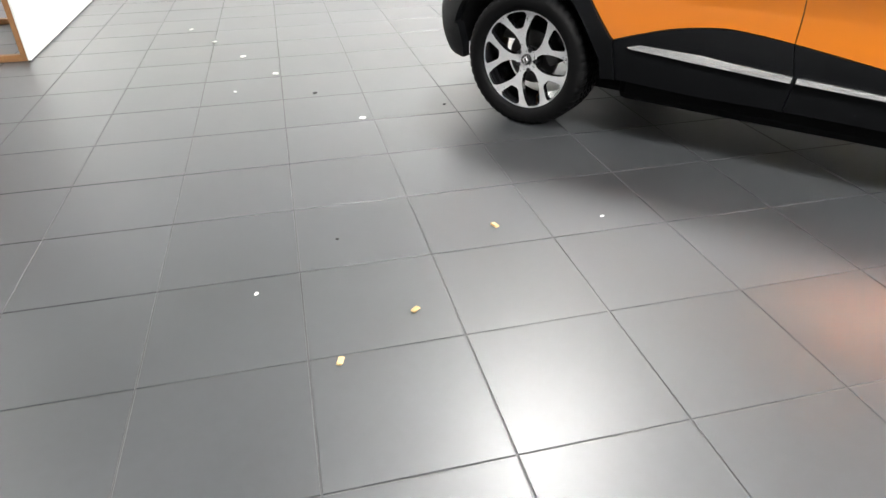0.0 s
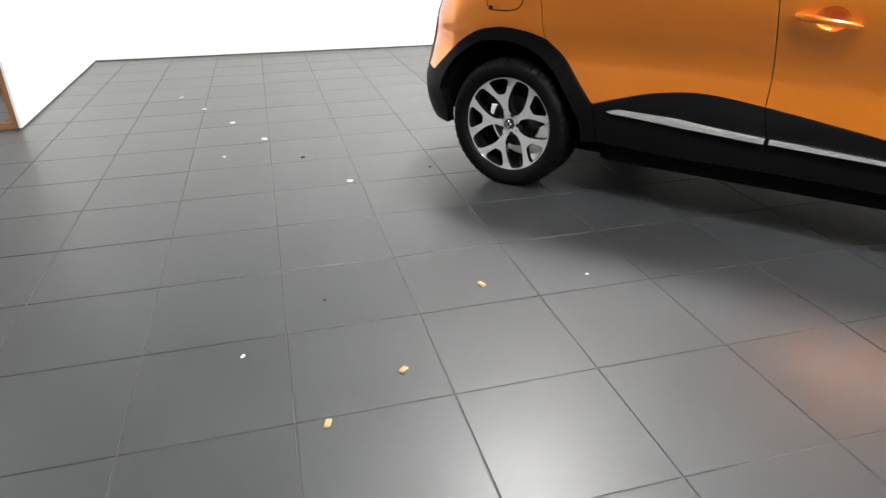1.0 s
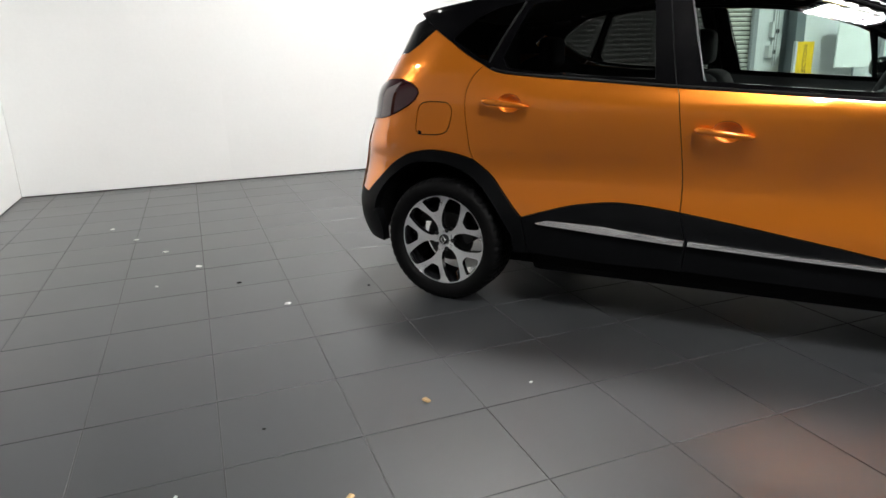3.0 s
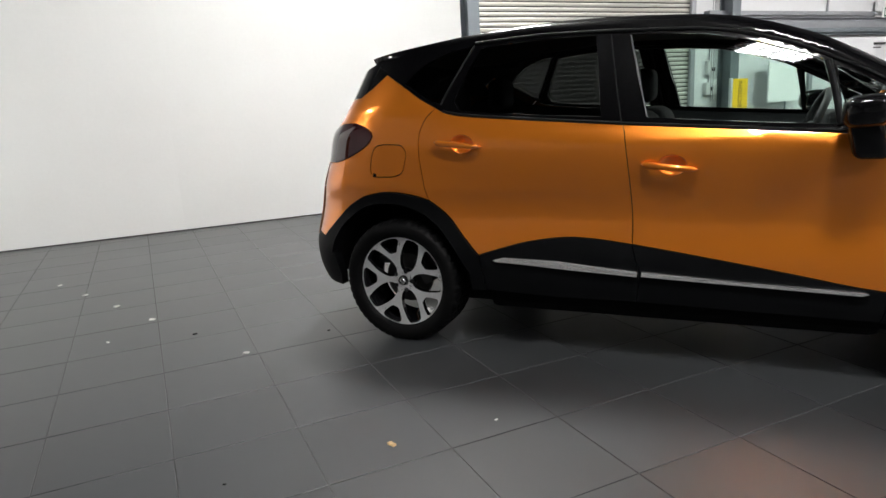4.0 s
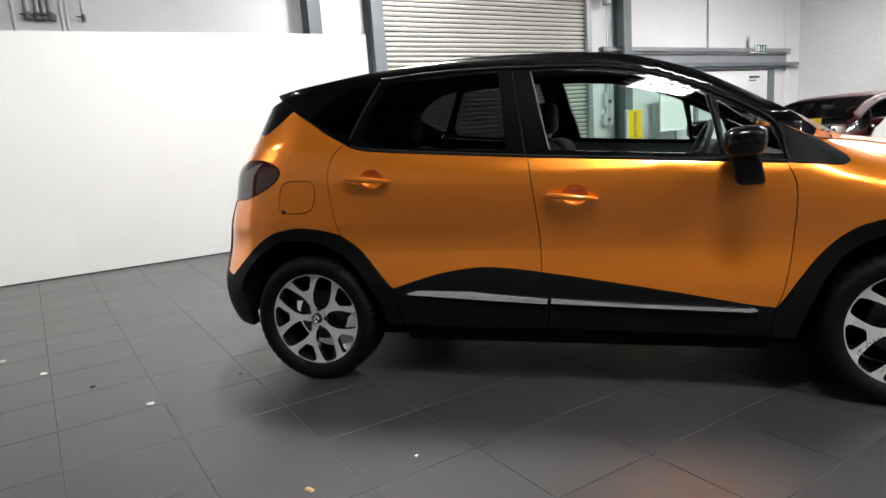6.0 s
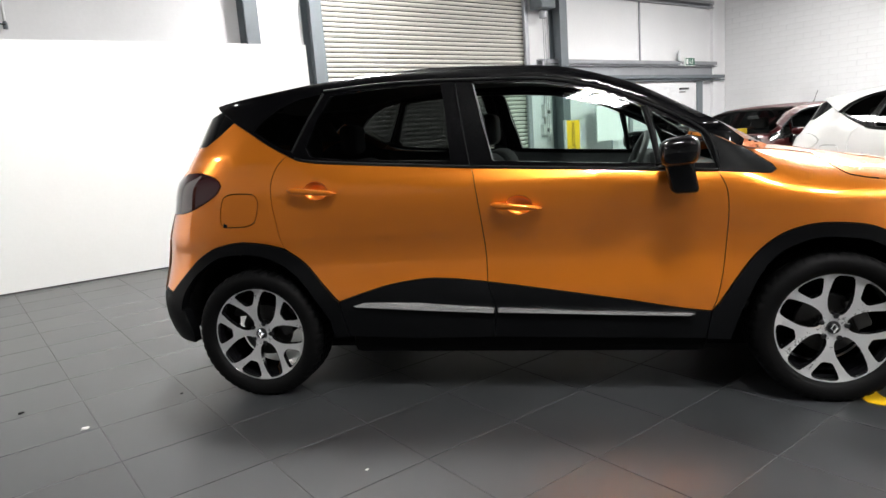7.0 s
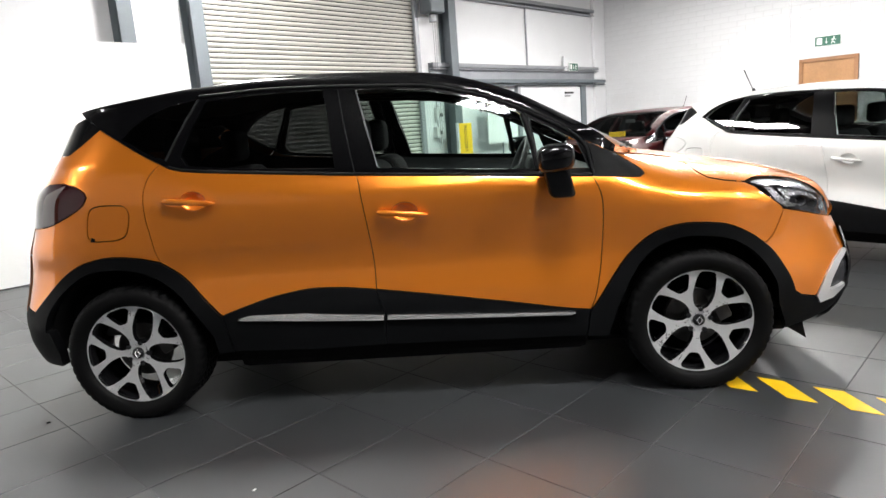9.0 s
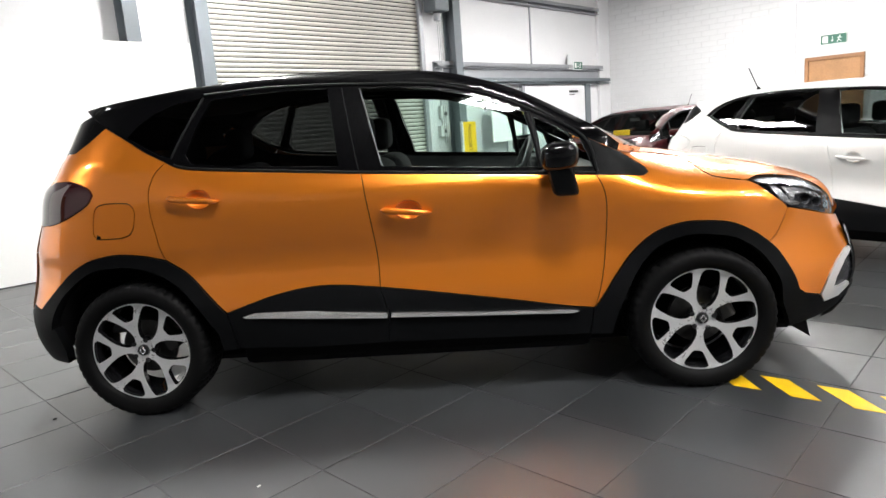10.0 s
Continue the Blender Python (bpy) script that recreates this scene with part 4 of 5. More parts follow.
    part("rear_axle", bm, MATT_BLACK, car, "", 60)
    for y in (.40, 2 * C - .42):
        part("wheel_house", boxed((-.48, y, .47), (.46, y + .02, .80), .004), MATT_BLACK, car)
    # unseen block added below the sills to darken the floor there
    part("sill_shade_block", boxed((.45, .085, .19), (2.12, 2 * C - .085, .36), .04, 2), MATT_BLACK, car)
    # white block stands in for a bright spot of light in the rear arch
    if cladding:
        part("arch_bright_spot", boxed((.352, .030, .400), (.372, .036, .440), .002), SIGN_WHITE, car, "small white block for a bright spot in the arch")
    # wheels
    for x, ph in ((-.012, phases[0]), (2.606, phases[1])):
        wheel(car, x, .012, ph, -1, rims)
        wheel(car, x, 2 * C - .012, 180 - ph, 1, rims)
    # door mirrors
    for mi in both:
        bm = bmesh.new()
        n, m_ = 20, 12
        rings = []
        for i in range(1, m_):
            t = math.pi * i / m_ - math.pi / 2
            ring = []
            for k in range(n):
                a = 2 * math.pi * k / n
                cx = math.copysign(abs(math.cos(a)) ** .62, math.cos(a)); cz = math.copysign(abs(math.sin(a)) ** .62, math.sin(a))
                cy = math.copysign(abs(math.sin(t)) ** .7, math.sin(t)); cc = abs(math.cos(t)) ** .45
                ring.append(bm.verts.new((1.976 + .078 * cx * cc + .012 * cy, -.125 + .105 * cy, 1.103 + .058 * cz * cc + .004 * cx)))
            rings.append(ring)
        for A, B in zip(rings, rings[1:]):
            for k in range(n):
                bm.faces.new((A[k], A[(k + 1) % n], B[(k + 1) % n], B[k]))
        bm.faces.new(rings[0][::-1]); bm.faces.new(rings[-1])
        if mi is not None:
            for v in bm.verts: v.co.y = mi - v.co.y
        bmesh.ops.recalc_face_normals(bm, faces=bm.faces[:])
        mir = part("door_mirror", bm, GLOSS_BLACK if cladding else paint, car, "gloss black door mirror" if cladding else "", 50)
        bm = bmesh.new()
        vs = add_box(bm, (1.950, -.105, .925), (2.060, .0, 1.07), .022, 3)
        for v in vs:
            v.co.x += (1.0 - v.co.z) * .25 - .012
            v.co.y += (.0 if v.co.z > 1.0 else .035)
        if mi is not None:
            for v in bm.verts: v.co.y = mi - v.co.y
            bmesh.ops.recalc_face_normals(bm, faces=bm.faces[:])
        part("mirror_foot", bm, GLOSS_BLACK, mir, "", 50)
        bm = boxed((1.905, -.19, 1.075), (1.912, -.07, 1.135), .003)
        if mi is not None:
            for v in bm.verts: v.co.y = mi - v.co.y
            bmesh.ops.recalc_face_normals(bm, faces=bm.faces[:])
        part("mirror_glass", bm, MIRROR, mir)
    # cabin
    part("cabin_floor", boxed((-.35, .12, .38), (2.45, 2 * C - .12, .44), .02), CABIN, car)
    skin("door_lining", straight([(.25, 1.155), (1.1, 1.088), (2.1, 1.012), (2.15, .45), (.5, .45), (.3, .75)]), CABIN, offset=.07, depth=0, grid=.08)
    part("dashboard", boxed((1.93, .16, .72), (2.30, 2 * C - .16, 1.015), .07, 3), CABIN, car, "dark grey dashboard")
    bm = bmesh.new()
    add_tube(bm, [Vector((1.84, .50, 1.0)) + Matrix.Rotation(radians(24), 3, "Y") @ Vector((0, .185 * math.cos(t), .185 * math.sin(t))) for t in (2 * math.pi * k / 32 for k in range(32))], .016, 8, True)
    sw = part("steering_wheel", bm, CABIN, car, "black steering wheel", 60)
    bm = bmesh.new()
    add_box(bm, (1.84, .42, .95), (1.90, .58, 1.04), .02, 2)
    add_box(bm, (1.84, .32, .985), (1.855, .68, 1.01), .005, 1)
    part("wheel_hub", bm, CABIN, sw, "", 40)
    part("instrument_hood", boxed((1.90, .36, 1.00), (2.10, .68, 1.085), .03, 3), CABIN, car)
    bm = bmesh.new()
    add_box(bm, (1.69, .80, 1.33), (1.71, .98, 1.39), .012, 2)
    part("inside_mirror", bm, CABIN, car)
    def seat(x, y, wd):
        st = new("seat"); st.parent = car
        part("cushion", boxed((x - .05, y - wd / 2, .46), (x + .48, y + wd / 2, .64), .06, 3), CLOTH, st)
        bm = boxed((x - .14, y - wd / 2, .58), (x + .02, y + wd / 2, 1.12), .06, 3)
        for v in bm.verts: v.co.x -= (v.co.z - .58) * .32
        part("backrest", bm, CLOTH, st, "", 60)
        for hy in ([y] if wd < .7 else [y - .38, y + .38]):
            bm = boxed((x - .33, hy - .13, 1.15), (x - .22, hy + .13, 1.34), .045, 3)
            part("headrest", bm, CLOTH, st, "", 60)
    seat(1.33, .52, .50); seat(1.33, 2 * C - .52, .50); seat(.42, C, 1.22)
    for ob in car.children_recursive:
        if ob.name.startswith(("quarter_window", "rear_door_window", "front_door_window", "front_quarter_window", "windscreen", "headlamp_lens")):
            ob.visible_shadow = False
    return car


build_car("car", "orange compact crossover car with gloss black roof, parked on tiles", Matrix(), ORANGE, GLOSS_BLACK, True)

# ---------------- other cars ----------------
def heading(x, y, deg, z=0.0):
    return Matrix.Translation((x, y, z)) @ Matrix.Rotation(radians(deg), 4, "Z")


WHITE_AT = heading(3.551, 3.116, -50) @ Matrix.Translation((.09, 0, 0)) @ Matrix.Diagonal((.93, 1, 1, 1))
RED_AT = heading(4.95, 9.45, -142)
white_car = build_car("car", "white hatchback car parked on the tiled floor", WHITE_AT, WHITE_PAINT, WHITE_PAINT, False, False, 0.895, rear_handles=False, low_mat=BLACK_TRIM)
red_car = build_car("car", "dark red hatchback car with yellow windscreen card", RED_AT, RED_PAINT, RED_PAINT, False, False, 0.845, rear_handles=False)
for owner, spot in ((white_car, (.22, .60, 1.535)), (red_car, (.25, .85, 1.55))):
    bm = bmesh.new()
    add_lathe(bm, [(.022, 0), (.018, .012), (.006, .03), (.0, .032)], 12, Matrix.Translation(spot))
    add_tube(bm, [Vector(spot), Vector(spot) + Vector((-.10, 0, .22))], .0045, 6)
    part("aerial", bm, MATT_BLACK, owner, "thin black roof aerial", 50)
bm = boxed((2.06, .78, 1.10), (2.09, 1.08, 1.19), .002, 1)
part("windscreen_card", bm, YELLOW, red_car, "yellow card behind the windscreen")

# ---------------- the hall ----------------
ROOM = Matrix.Translation((1.6, -2.83, 0)) @ Matrix.Rotation(radians(49.5), 4, "Z")
U0, U1, V0, V1, HIGH = -11.0, 18.9, -12.0, 10.5, 5.6


def structure(name, bm, material, label="", category="", m=ROOM, smooth_angle=None):
    ob = mesh_object(name, bm, material, None, "", smooth_angle)
    ob.matrix_world = m
    return tagged(ob, label, category or name.split("_")[0], kind="structure")


def thing(name, label, category, bm, material, m=ROOM, group="", smooth_angle=None):
    ob = mesh_object(name, bm, material, None, "", smooth_angle)
    ob.matrix_world = m
    return tagged(ob, label, category, group)


structure("wall_west", boxed((U0 - .2, V0 - .2, -.1), (U0, V1 + .2, HIGH), 0), PALEWALL, "plain white hall wall")
structure("wall_south", boxed((U0, V0 - .2, -.1), (U1, V0, HIGH), 0), BACKWALL, "plain grey hall wall")
# roof is out of view; its dark colour keeps reflections and bounce low
structure("ceiling", boxed((U0 - .2, V0 - .2, HIGH), (U1 + .2, V1 + .2, HIGH + .1), 0), CEIL, "dark sheet hall roof, out of view", "ceiling")

# north wall: pale sheets, with an opening for the shutter
SH0, SH1, SHT = 5.62, 10.70, 4.7
bm = bmesh.new()
add_box(bm, (U0, V1, -.1), (SH0 - .06, V1 + .2, HIGH))
add_box(bm, (SH1 + .06, V1, -.1), (U1 + .2, V1 + .2, HIGH))
add_box(bm, (SH0 - .06, V1, SHT), (SH1 + .06, V1 + .2, HIGH))
structure("wall_north", bm, CLADDING, "white sheeted hall wall", "wall")
# roller shutter
sh = root("roller_shutter", "cream ribbed steel roller shutter door, closed", "shutter", ROOM)
bm = bmesh.new()
n = int(SHT / 0.088)
for prof_i in range(n):
    z0 = .02 + prof_i * .088
    ys = [(z0, .0), (z0 + .010, -.010), (z0 + .030, -.024), (z0 + .050, -.024), (z0 + .066, -.010), (z0 + .071, .010)]
    rows = [[bm.verts.new((x, V1 + .09 + y, z)) for x in (SH0 - .03, SH1 + .03)] for z, y in ys]
    for A, B in zip(rows, rows[1:]):
        bm.faces.new((A[0], A[1], B[1], B[0]))
ob = part("slats", bm, SHUTTER, sh, "cream steel slats")
tagged(ob, kind="stuff")
# matt black sheet puts the shade between the slats into colour
part("backing", boxed((SH0 - .05, V1 + .105, 0), (SH1 + .05, V1 + .12, SHT), 0), MATT_BLACK, sh)
for a, b in ((SH0 - .07, SH0 + .05), (SH1 - .05, SH1 + .07)):
    part("guide_rail", boxed((a, V1 - .03, 0), (b, V1 + .05, SHT), .006), STEEL_LIGHT, sh, "galvanised guide rail")
mot = root("shutter_motor", "dark grey shutter drive motor with hanging chain", "motor", ROOM)
part("gearbox", boxed((10.80, V1 - .42, 3.78), (11.25, V1 - .05, 4.25), .03, 2), STEEL_GREY, mot)
bm = bmesh.new(); add_lathe(bm, [(0, .0), (.085, .0), (.09, .02), (.09, .14), (.06, .17)], 20, Matrix.Translation((11.05, V1 - .22, 3.60))); part("motor_body", bm, STEEL_LIGHT, mot, "", 40)
for x in (11.03, 11.09):
    bm = bmesh.new(); add_tube(bm, [(x, V1 - .22, 3.62), (x, V1 - .22, .9)], .007, 6); part("chain", bm, STEEL_LIGHT, mot)

# steel frame
def column(u, w, d, v=V1, top=HIGH, mat_=STEEL_GREY, label="grey painted steel column"):
    bm = bmesh.new()
    add_box(bm, (u, v - d, 0), (u + w, v - d + .025, top)); add_box(bm, (u, v - .03, 0), (u + w, v - .005, top)); add_box(bm, (u + w / 2 - .012, v - d + .025, 0), (u + w / 2 + .012, v - .03, top))
    return structure("column", bm, mat_, label, "column")


column(4.18, .22, .30); column(5.30, .22, .34); column(11.45, .24, .34)


def girt(z0, z1, u0, u1, mat_, d=.14):
    bm = bmesh.new()
    add_box(bm, (u0, V1 - d, z0), (u1, V1 - .003, z0 + .02)); add_box(bm, (u0, V1 - d, z1 - .02), (u1, V1 - .003, z1)); add_box(bm, (u0, V1 - .03, z0 + .02), (u1, V1 - .004, z1 - .02)); add_box(bm, (u0, V1 - d, z1 - .09), (u1, V1 - d + .012, z1 - .02))
    return structure("rail", bm, mat_, "grey steel wall rail", "rail")


girt(2.60, 2.74, 11.0, 18.36, STEEL_LIGHT, .16)
girt(2.22, 2.37, 11.0, 18.72, STEEL_GREY, .20)
girt(4.22, 4.40, 11.9, 18.2, STEEL_LIGHT, .16)
structure("wall_panel", boxed((11.0, V1 - .06, 2.37), (18.36, V1 - .006, 2.60), 0), STEEL_LIGHT, "grey steel infill strip")
structure("trim", boxed((18.25, V1 - .10, 0), (U1, V1 - .003, HIGH), .01), CLADDING, "white boxed corner pier", "pier")
for u in (14.83,):
    bm = bmesh.new(); add_tube(bm, [(u, V1 - .03, 2.7), (u, V1 - .03, 5.5)], .025, 8)
    ob = structure("pipe", bm, STEEL_LIGHT, "grey conduit fixed to the wall", "conduit")
# far door with glazed leaf below the rail
dr = root("door_1", "white door leaf with grey frame under the steel rail", "door", ROOM, kind="structure")
part("door_leaf", boxed((14.36, V1 - .10, .0), (17.35, V1 - .05, 2.17), .006), CLADDING, dr)
part("door_frame", boxed((14.22, V1 - .12, 0), (14.35, V1 - .008, 2.20), .006), STEEL_LIGHT, dr)
part("door_frame", boxed((17.36, V1 - .14, 0), (17.62, V1 - .008, 2.20), .006), STEEL_GREY, dr)
part("door_closer", boxed((16.5, V1 - .14, 1.98), (16.92, V1 - .101, 2.03), .004), INK, dr)
part("door_plate", boxed((16.5, V1 - .104, 1.90), (16.8, V1 - .1005, 1.93), 0), INK, dr)
# switch boxes beside the shutter
for lo, hi, mat_, lab in (((11.02, V1 - .12, 1.05), (11.30, V1 - .003, 1.30), HOUSING, "grey shutter control box with red button"), ((11.08, V1 - .10, 1.45), (11.26, V1 - .003, 1.75), HOUSING, "white isolator switch box on wall")):
    r = root("switch_box", lab, "switch box", ROOM)
    part("box", boxed(lo, hi, .012, 2), mat_, r)
    part("knob", boxed((lo[0] + .09, lo[1] - .03, lo[2] + .08), (lo[0] + .17, lo[1] + .001, lo[2] + .16), .01), INK, r)
    bm = bmesh.new(); add_tube(bm, [((lo[0] + hi[0]) / 2, V1 - .03, hi[2]), ((lo[0] + hi[0]) / 2, V1 - .03, hi[2] + .5)], .015, 6)
    part("conduit", bm, STEEL_LIGHT, r)
# yellow upright banner
bn = root("banner", "tall yellow banner board with black lettering", "banner", ROOM)
part("panel", boxed((11.35, V1 - .50, .1), (11.80, V1 - .47, 1.345), .004), YELLOW, bn)
part("frame", boxed((11.285, V1 - .515, .0), (11.345, V1 - .455, 1.36), .006), HOUSING, bn)
part("foot", boxed((11.30, V1 - .70, .0), (11.82, V1 - .36, .03), .006), STEEL_GREY, bn)
txt = bpy.data.curves.new("lettering", "FONT")
txt.body, txt.size, txt.extrude, txt.align_x, txt.align_y = "LECTION", .145, .002, "RIGHT", "CENTER"
tob = new("lettering_source", txt)
me = bpy.data.meshes.new_from_object(tob)
bpy.data.objects.remove(tob)
me.materials.append(INK)
tx = new("lettering", me); tx.parent = bn
tx.matrix_basis = Matrix.Translation((11.575, V1 - .504, 1.29)) @ Matrix.Rotation(radians(90), 4, "X") @ Matrix.Rotation(radians(90), 4, "Z")
# whiteboard far off
wb = root("whiteboard", "white notice board on a wheeled stand", "board", ROOM)
part("panel", boxed((12.55, V1 - .40, .80), (13.75, V1 - .37, 1.75), .006), BOARD, wb)
part("stand", boxed((13.10, V1 - .39, .0), (13.14, V1 - .371, .80), .004), STEEL_GREY, wb)

# exit signs
def exit_sign(m, w, h, label):
    r = root("exit_sign", label, "sign", m, "exit signs")
    part("case", boxed((0, -.04, 0), (w, -.003, h), .006, 2), SIGN_WHITE, r)
    part("face", boxed((.02, -.045, .02), (w - .02, -.041, h - .02), 0), SIGN_GREEN, r)
    bm = bmesh.new()
    cx = w * .72
    add_box(bm, (cx - .012, -.048, h * .70), (cx + .020, -.0455, h * .80))
    for a, b in (((cx, h * .68), (cx - .02, h * .42)), ((cx - .02, h * .42), (cx + .035, h * .22)), ((cx - .02, h * .42), (cx - .05, h * .20)), ((cx, h * .64), (cx + .045, h * .52)), ((cx, h * .62), (cx - .05, h * .56))):
        add_tube(bm, [(a[0], -.046, a[1]), (b[0], -.046, b[1])], .010, 5)
    part("pictogram", bm, SIGN_WHITE, r)
    bm = bmesh.new()
    add_tube(bm, [(w * .46, -.046, h * .76), (w * .46, -.046, h * .28)], .008, 5)
    add_tube(bm, [(w * .42, -.046, h * .42), (w * .46, -.046, h * .26), (w * .50, -.046, h * .42)], .008, 5)
    part("arrow", bm, SIGN_WHITE, r)
    part("door_mark", boxed((w * .10, -.048, h * .2), (w * .30, -.0455, h * .8), 0), SIGN_WHITE, r)


exit_sign(ROOM @ Matrix.Translation((16.62, V1 - .17, 2.60)), .48, .24, "green and white fire exit sign above far door")
structure("wall_plate", boxed((16.45, V1 - .16, 2.62), (16.98, V1 - .10, 3.02), .004), CLADDING, "white backing plate of the exit sign", "plate")
EAST = ROOM @ Matrix.Translation((U1, 0, 0)) @ Matrix.Rotation(radians(-90), 4, "Z")
exit_sign(EAST @ Matrix.Translation((-4.56, 0, 2.55)), .60, .26, "green and white fire exit sign above oak door")
dw = root("door_2", "closed oak veneer door in an oak frame", "door", EAST, kind="structure")
part("door_leaf", boxed((-4.80, -.012, .0), (-3.67, .03, 2.20), .004), WOOD, dw)
for lo, hi in (((-4.89, -.05, 0), (-4.80, .03, 2.20)), ((-3.67, -.05, 0), (-3.58, .03, 2.20)), ((-4.89, -.05, 2.20), (-3.58, .03, 2.29))):
    part("door_frame", boxed(lo, hi, .006), WOOD_DARK, dw)
bm = bmesh.new(); add_tube(bm, [(-5.13, -.016, 0), (-5.13, -.016, HIGH)], .02, 10)
structure("pipe", bm, CLADDING, "white painted pipe on the brick wall", "pipe", EAST)

# pipes with valves above the boards
for u, r, zlow in ((.185, .02, 2.4), (.35, .03, 3.03), (.46, .028, 3.03), (.54, .03, 3.03), (.62, .035, 3.03), (.74, .018, 2.4), (.80, .015, 2.4), (1.0, .018, 3.02)):
    p = root("pipe_run", "white wall pipe with dark valve above the display boards", "pipe", ROOM, "wall pipes")
    bm = bmesh.new(); add_tube(bm, [(u, V1 - .07, zlow), (u, V1 - .07, HIGH)], r, 10); part("pipe", bm, STEEL_LIGHT if r > .025 else HOUSING, p, "", 40)
    if zlow > 3:
        bm = bmesh.new(); add_lathe(bm, [(0, 0), (r * 1.5, 0), (r * 1.7, .03), (r * 1.7, .07), (r, .10)], 14, Matrix.Translation((u, V1 - .07, zlow))); part("valve", bm, STEEL_GREY, p, "dark valve body", 40)
        bm = bmesh.new(); add_tube(bm, [(u, V1 - .10, zlow + .05), (u - .09, V1 - .13, zlow + .06)], .010, 6); part("lever", bm, INK, p)

# ---------------- white display boards round the bay ----------------
def board(p0, deg, length, label, high=2.44):
    m = Matrix.Translation((*p0, 0)) @ Matrix.Rotation(radians(deg), 4, "Z")
    r = root("display_board", label, "board", m, "display boards")
    part("panel", boxed((0, 0, .012), (length, .018, high), .0), BOARD, r)
    part("base_strip", boxed((.002, .004, .0), (length - .002, .016, .0115), 0), BOARD_EDGE, r)
    k = max(2, int(length / 1.2) + 1)
    for i in range(k):
        x = .03 + (length - .10) * i / (k - 1)
        part("batten", boxed((x, .019, .0), (x + .045, .065, high - .02), .003), WOOD, r)
        part("brace", boxed((x, .02, .0), (x + .045, .75, .045), .003), WOOD, r)
    return r


BA = 47.0
c0 = Vector((-5.396, .832))
step = Vector((math.cos(radians(BA)), math.sin(radians(BA))))
board(c0, BA, 2.08, "plain white display board standing on the floor")
board(c0 + step * 2.08, BA, 3.46, "wide plain white display board standing on the floor")
board((-3.33, -.875), 180 - 39.6, 2.66, "white side display board beside the corner")
# oak cupboard past the side board
cb = root("cupboard", "light oak cupboard beside the white display boards", "cupboard", heading(-4.93, -1.86, 50))
part("body", boxed((0, 0, .06), (.95, .45, 1.95), .006), WOOD, cb)
part("plinth", boxed((.02, .03, 0), (.93, .43, .059), 0), WOOD_DARK, cb)
for x in (.01, .48):
    d = part("door", boxed((x, -.02, .08), (x + .46, -.001, 1.93), .004), WOOD, cb)
    part("handle", boxed((x + (.40 if x < .2 else .03), -.04, .95), (x + (.42 if x < .2 else .05), -.021, 1.12), .003), CHROME, d)

# ---------------- ceiling lights ----------------
light_at = []
# positions are guessed; the 8.4 row is added to brighten the north wall
for v, us_ in ((.0, (11.4,)), (2.9, (10.6, 14.6)), (5.8, (12.2, 15.2)), (8.4, (5.6,)), (6.4, (-6.4,))):
    light_at += [(u, v) for u in us_]
fit0 = root("ceiling_light", "white ceiling light with four glowing strips, added out of view to light the hall", "ceiling light", ROOM @ Matrix.Translation((*light_at[0], 4.75)), "ceiling lights")
part("housing", boxed((-.32, -.50, .05), (.32, .50, .12), .01), HOUSING, fit0)
for k in range(4):
    y = -.33 + .22 * k
    part("diffuser", boxed((-.26, y - .085, .02), (.26, y + .085, .049), .008, 2), TUBE, fit0, "glowing white diffuser strip")
for x in (-.25, .25):
    bm = bmesh.new(); add_tube(bm, [(x, 0, .12), (x, 0, HIGH - 4.75)], .006, 5)
    part("hanger", bm, STEEL_LIGHT, fit0)
for p in light_at[1:]:
    copy_thing(fit0, ROOM @ Matrix.Translation((*p, 4.75)))
dim0 = root("ceiling_light", "dimmed white ceiling light with four strips below the roof", "ceiling light", ROOM @ Matrix.Translation((.75, .05, 4.75)), "dimmed ceiling lights")
part("housing", boxed((-.30, -.44, .05), (.30, .44, .12), .01), HOUSING, dim0)
for k in range(4):
    y = -.285 + .19 * k
    part("diffuser", boxed((-.24, y - .07, .02), (.24, y + .07, .049), .008, 2), TUBE_DIM, dim0, "glowing white diffuser strip")
for x in (-.25, .25):
    bm = bmesh.new(); add_tube(bm, [(x, 0, .12), (x, 0, HIGH - 4.75)], .006, 5)
    part("hanger", bm, STEEL_LIGHT, dim0)
# first follows from the door mirror's shadow, second is an added unseen fill lamp
for p in ((2.3, -2.7), (4.75, -6.5)):
    copy_thing(dim0, ROOM @ Matrix.Translation((*p, 4.75)))
bay0 = root("ceiling_light", "bright white ceiling light with four strips below the roof", "ceiling light", ROOM @ Matrix.Translation((2.07, 4.55, 4.75)), "bright ceiling lights")
part("housing", boxed((-.32, -.50, .05), (.32, .50, .12), .01), HOUSING, bay0)
for k in range(4):
    y = -.33 + .22 * k
    part("diffuser", boxed((-.26, y - .085, .02), (.26, y + .085, .049), .008, 2), TUBE_BRIGHT, bay0, "glowing white diffuser strip")
for x in (-.25, .25):
    bm = bmesh.new(); add_tube(bm, [(x, 0, .12), (x, 0, HIGH - 4.75)], .006, 5)
    part("hanger", bm, STEEL_LIGHT, bay0)
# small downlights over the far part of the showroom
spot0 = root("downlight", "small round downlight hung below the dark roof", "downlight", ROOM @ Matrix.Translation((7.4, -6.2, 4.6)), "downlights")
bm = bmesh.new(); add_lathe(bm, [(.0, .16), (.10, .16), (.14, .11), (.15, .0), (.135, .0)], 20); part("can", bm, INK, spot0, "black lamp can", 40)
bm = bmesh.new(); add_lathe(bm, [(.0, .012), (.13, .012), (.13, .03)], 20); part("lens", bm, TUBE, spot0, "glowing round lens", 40)
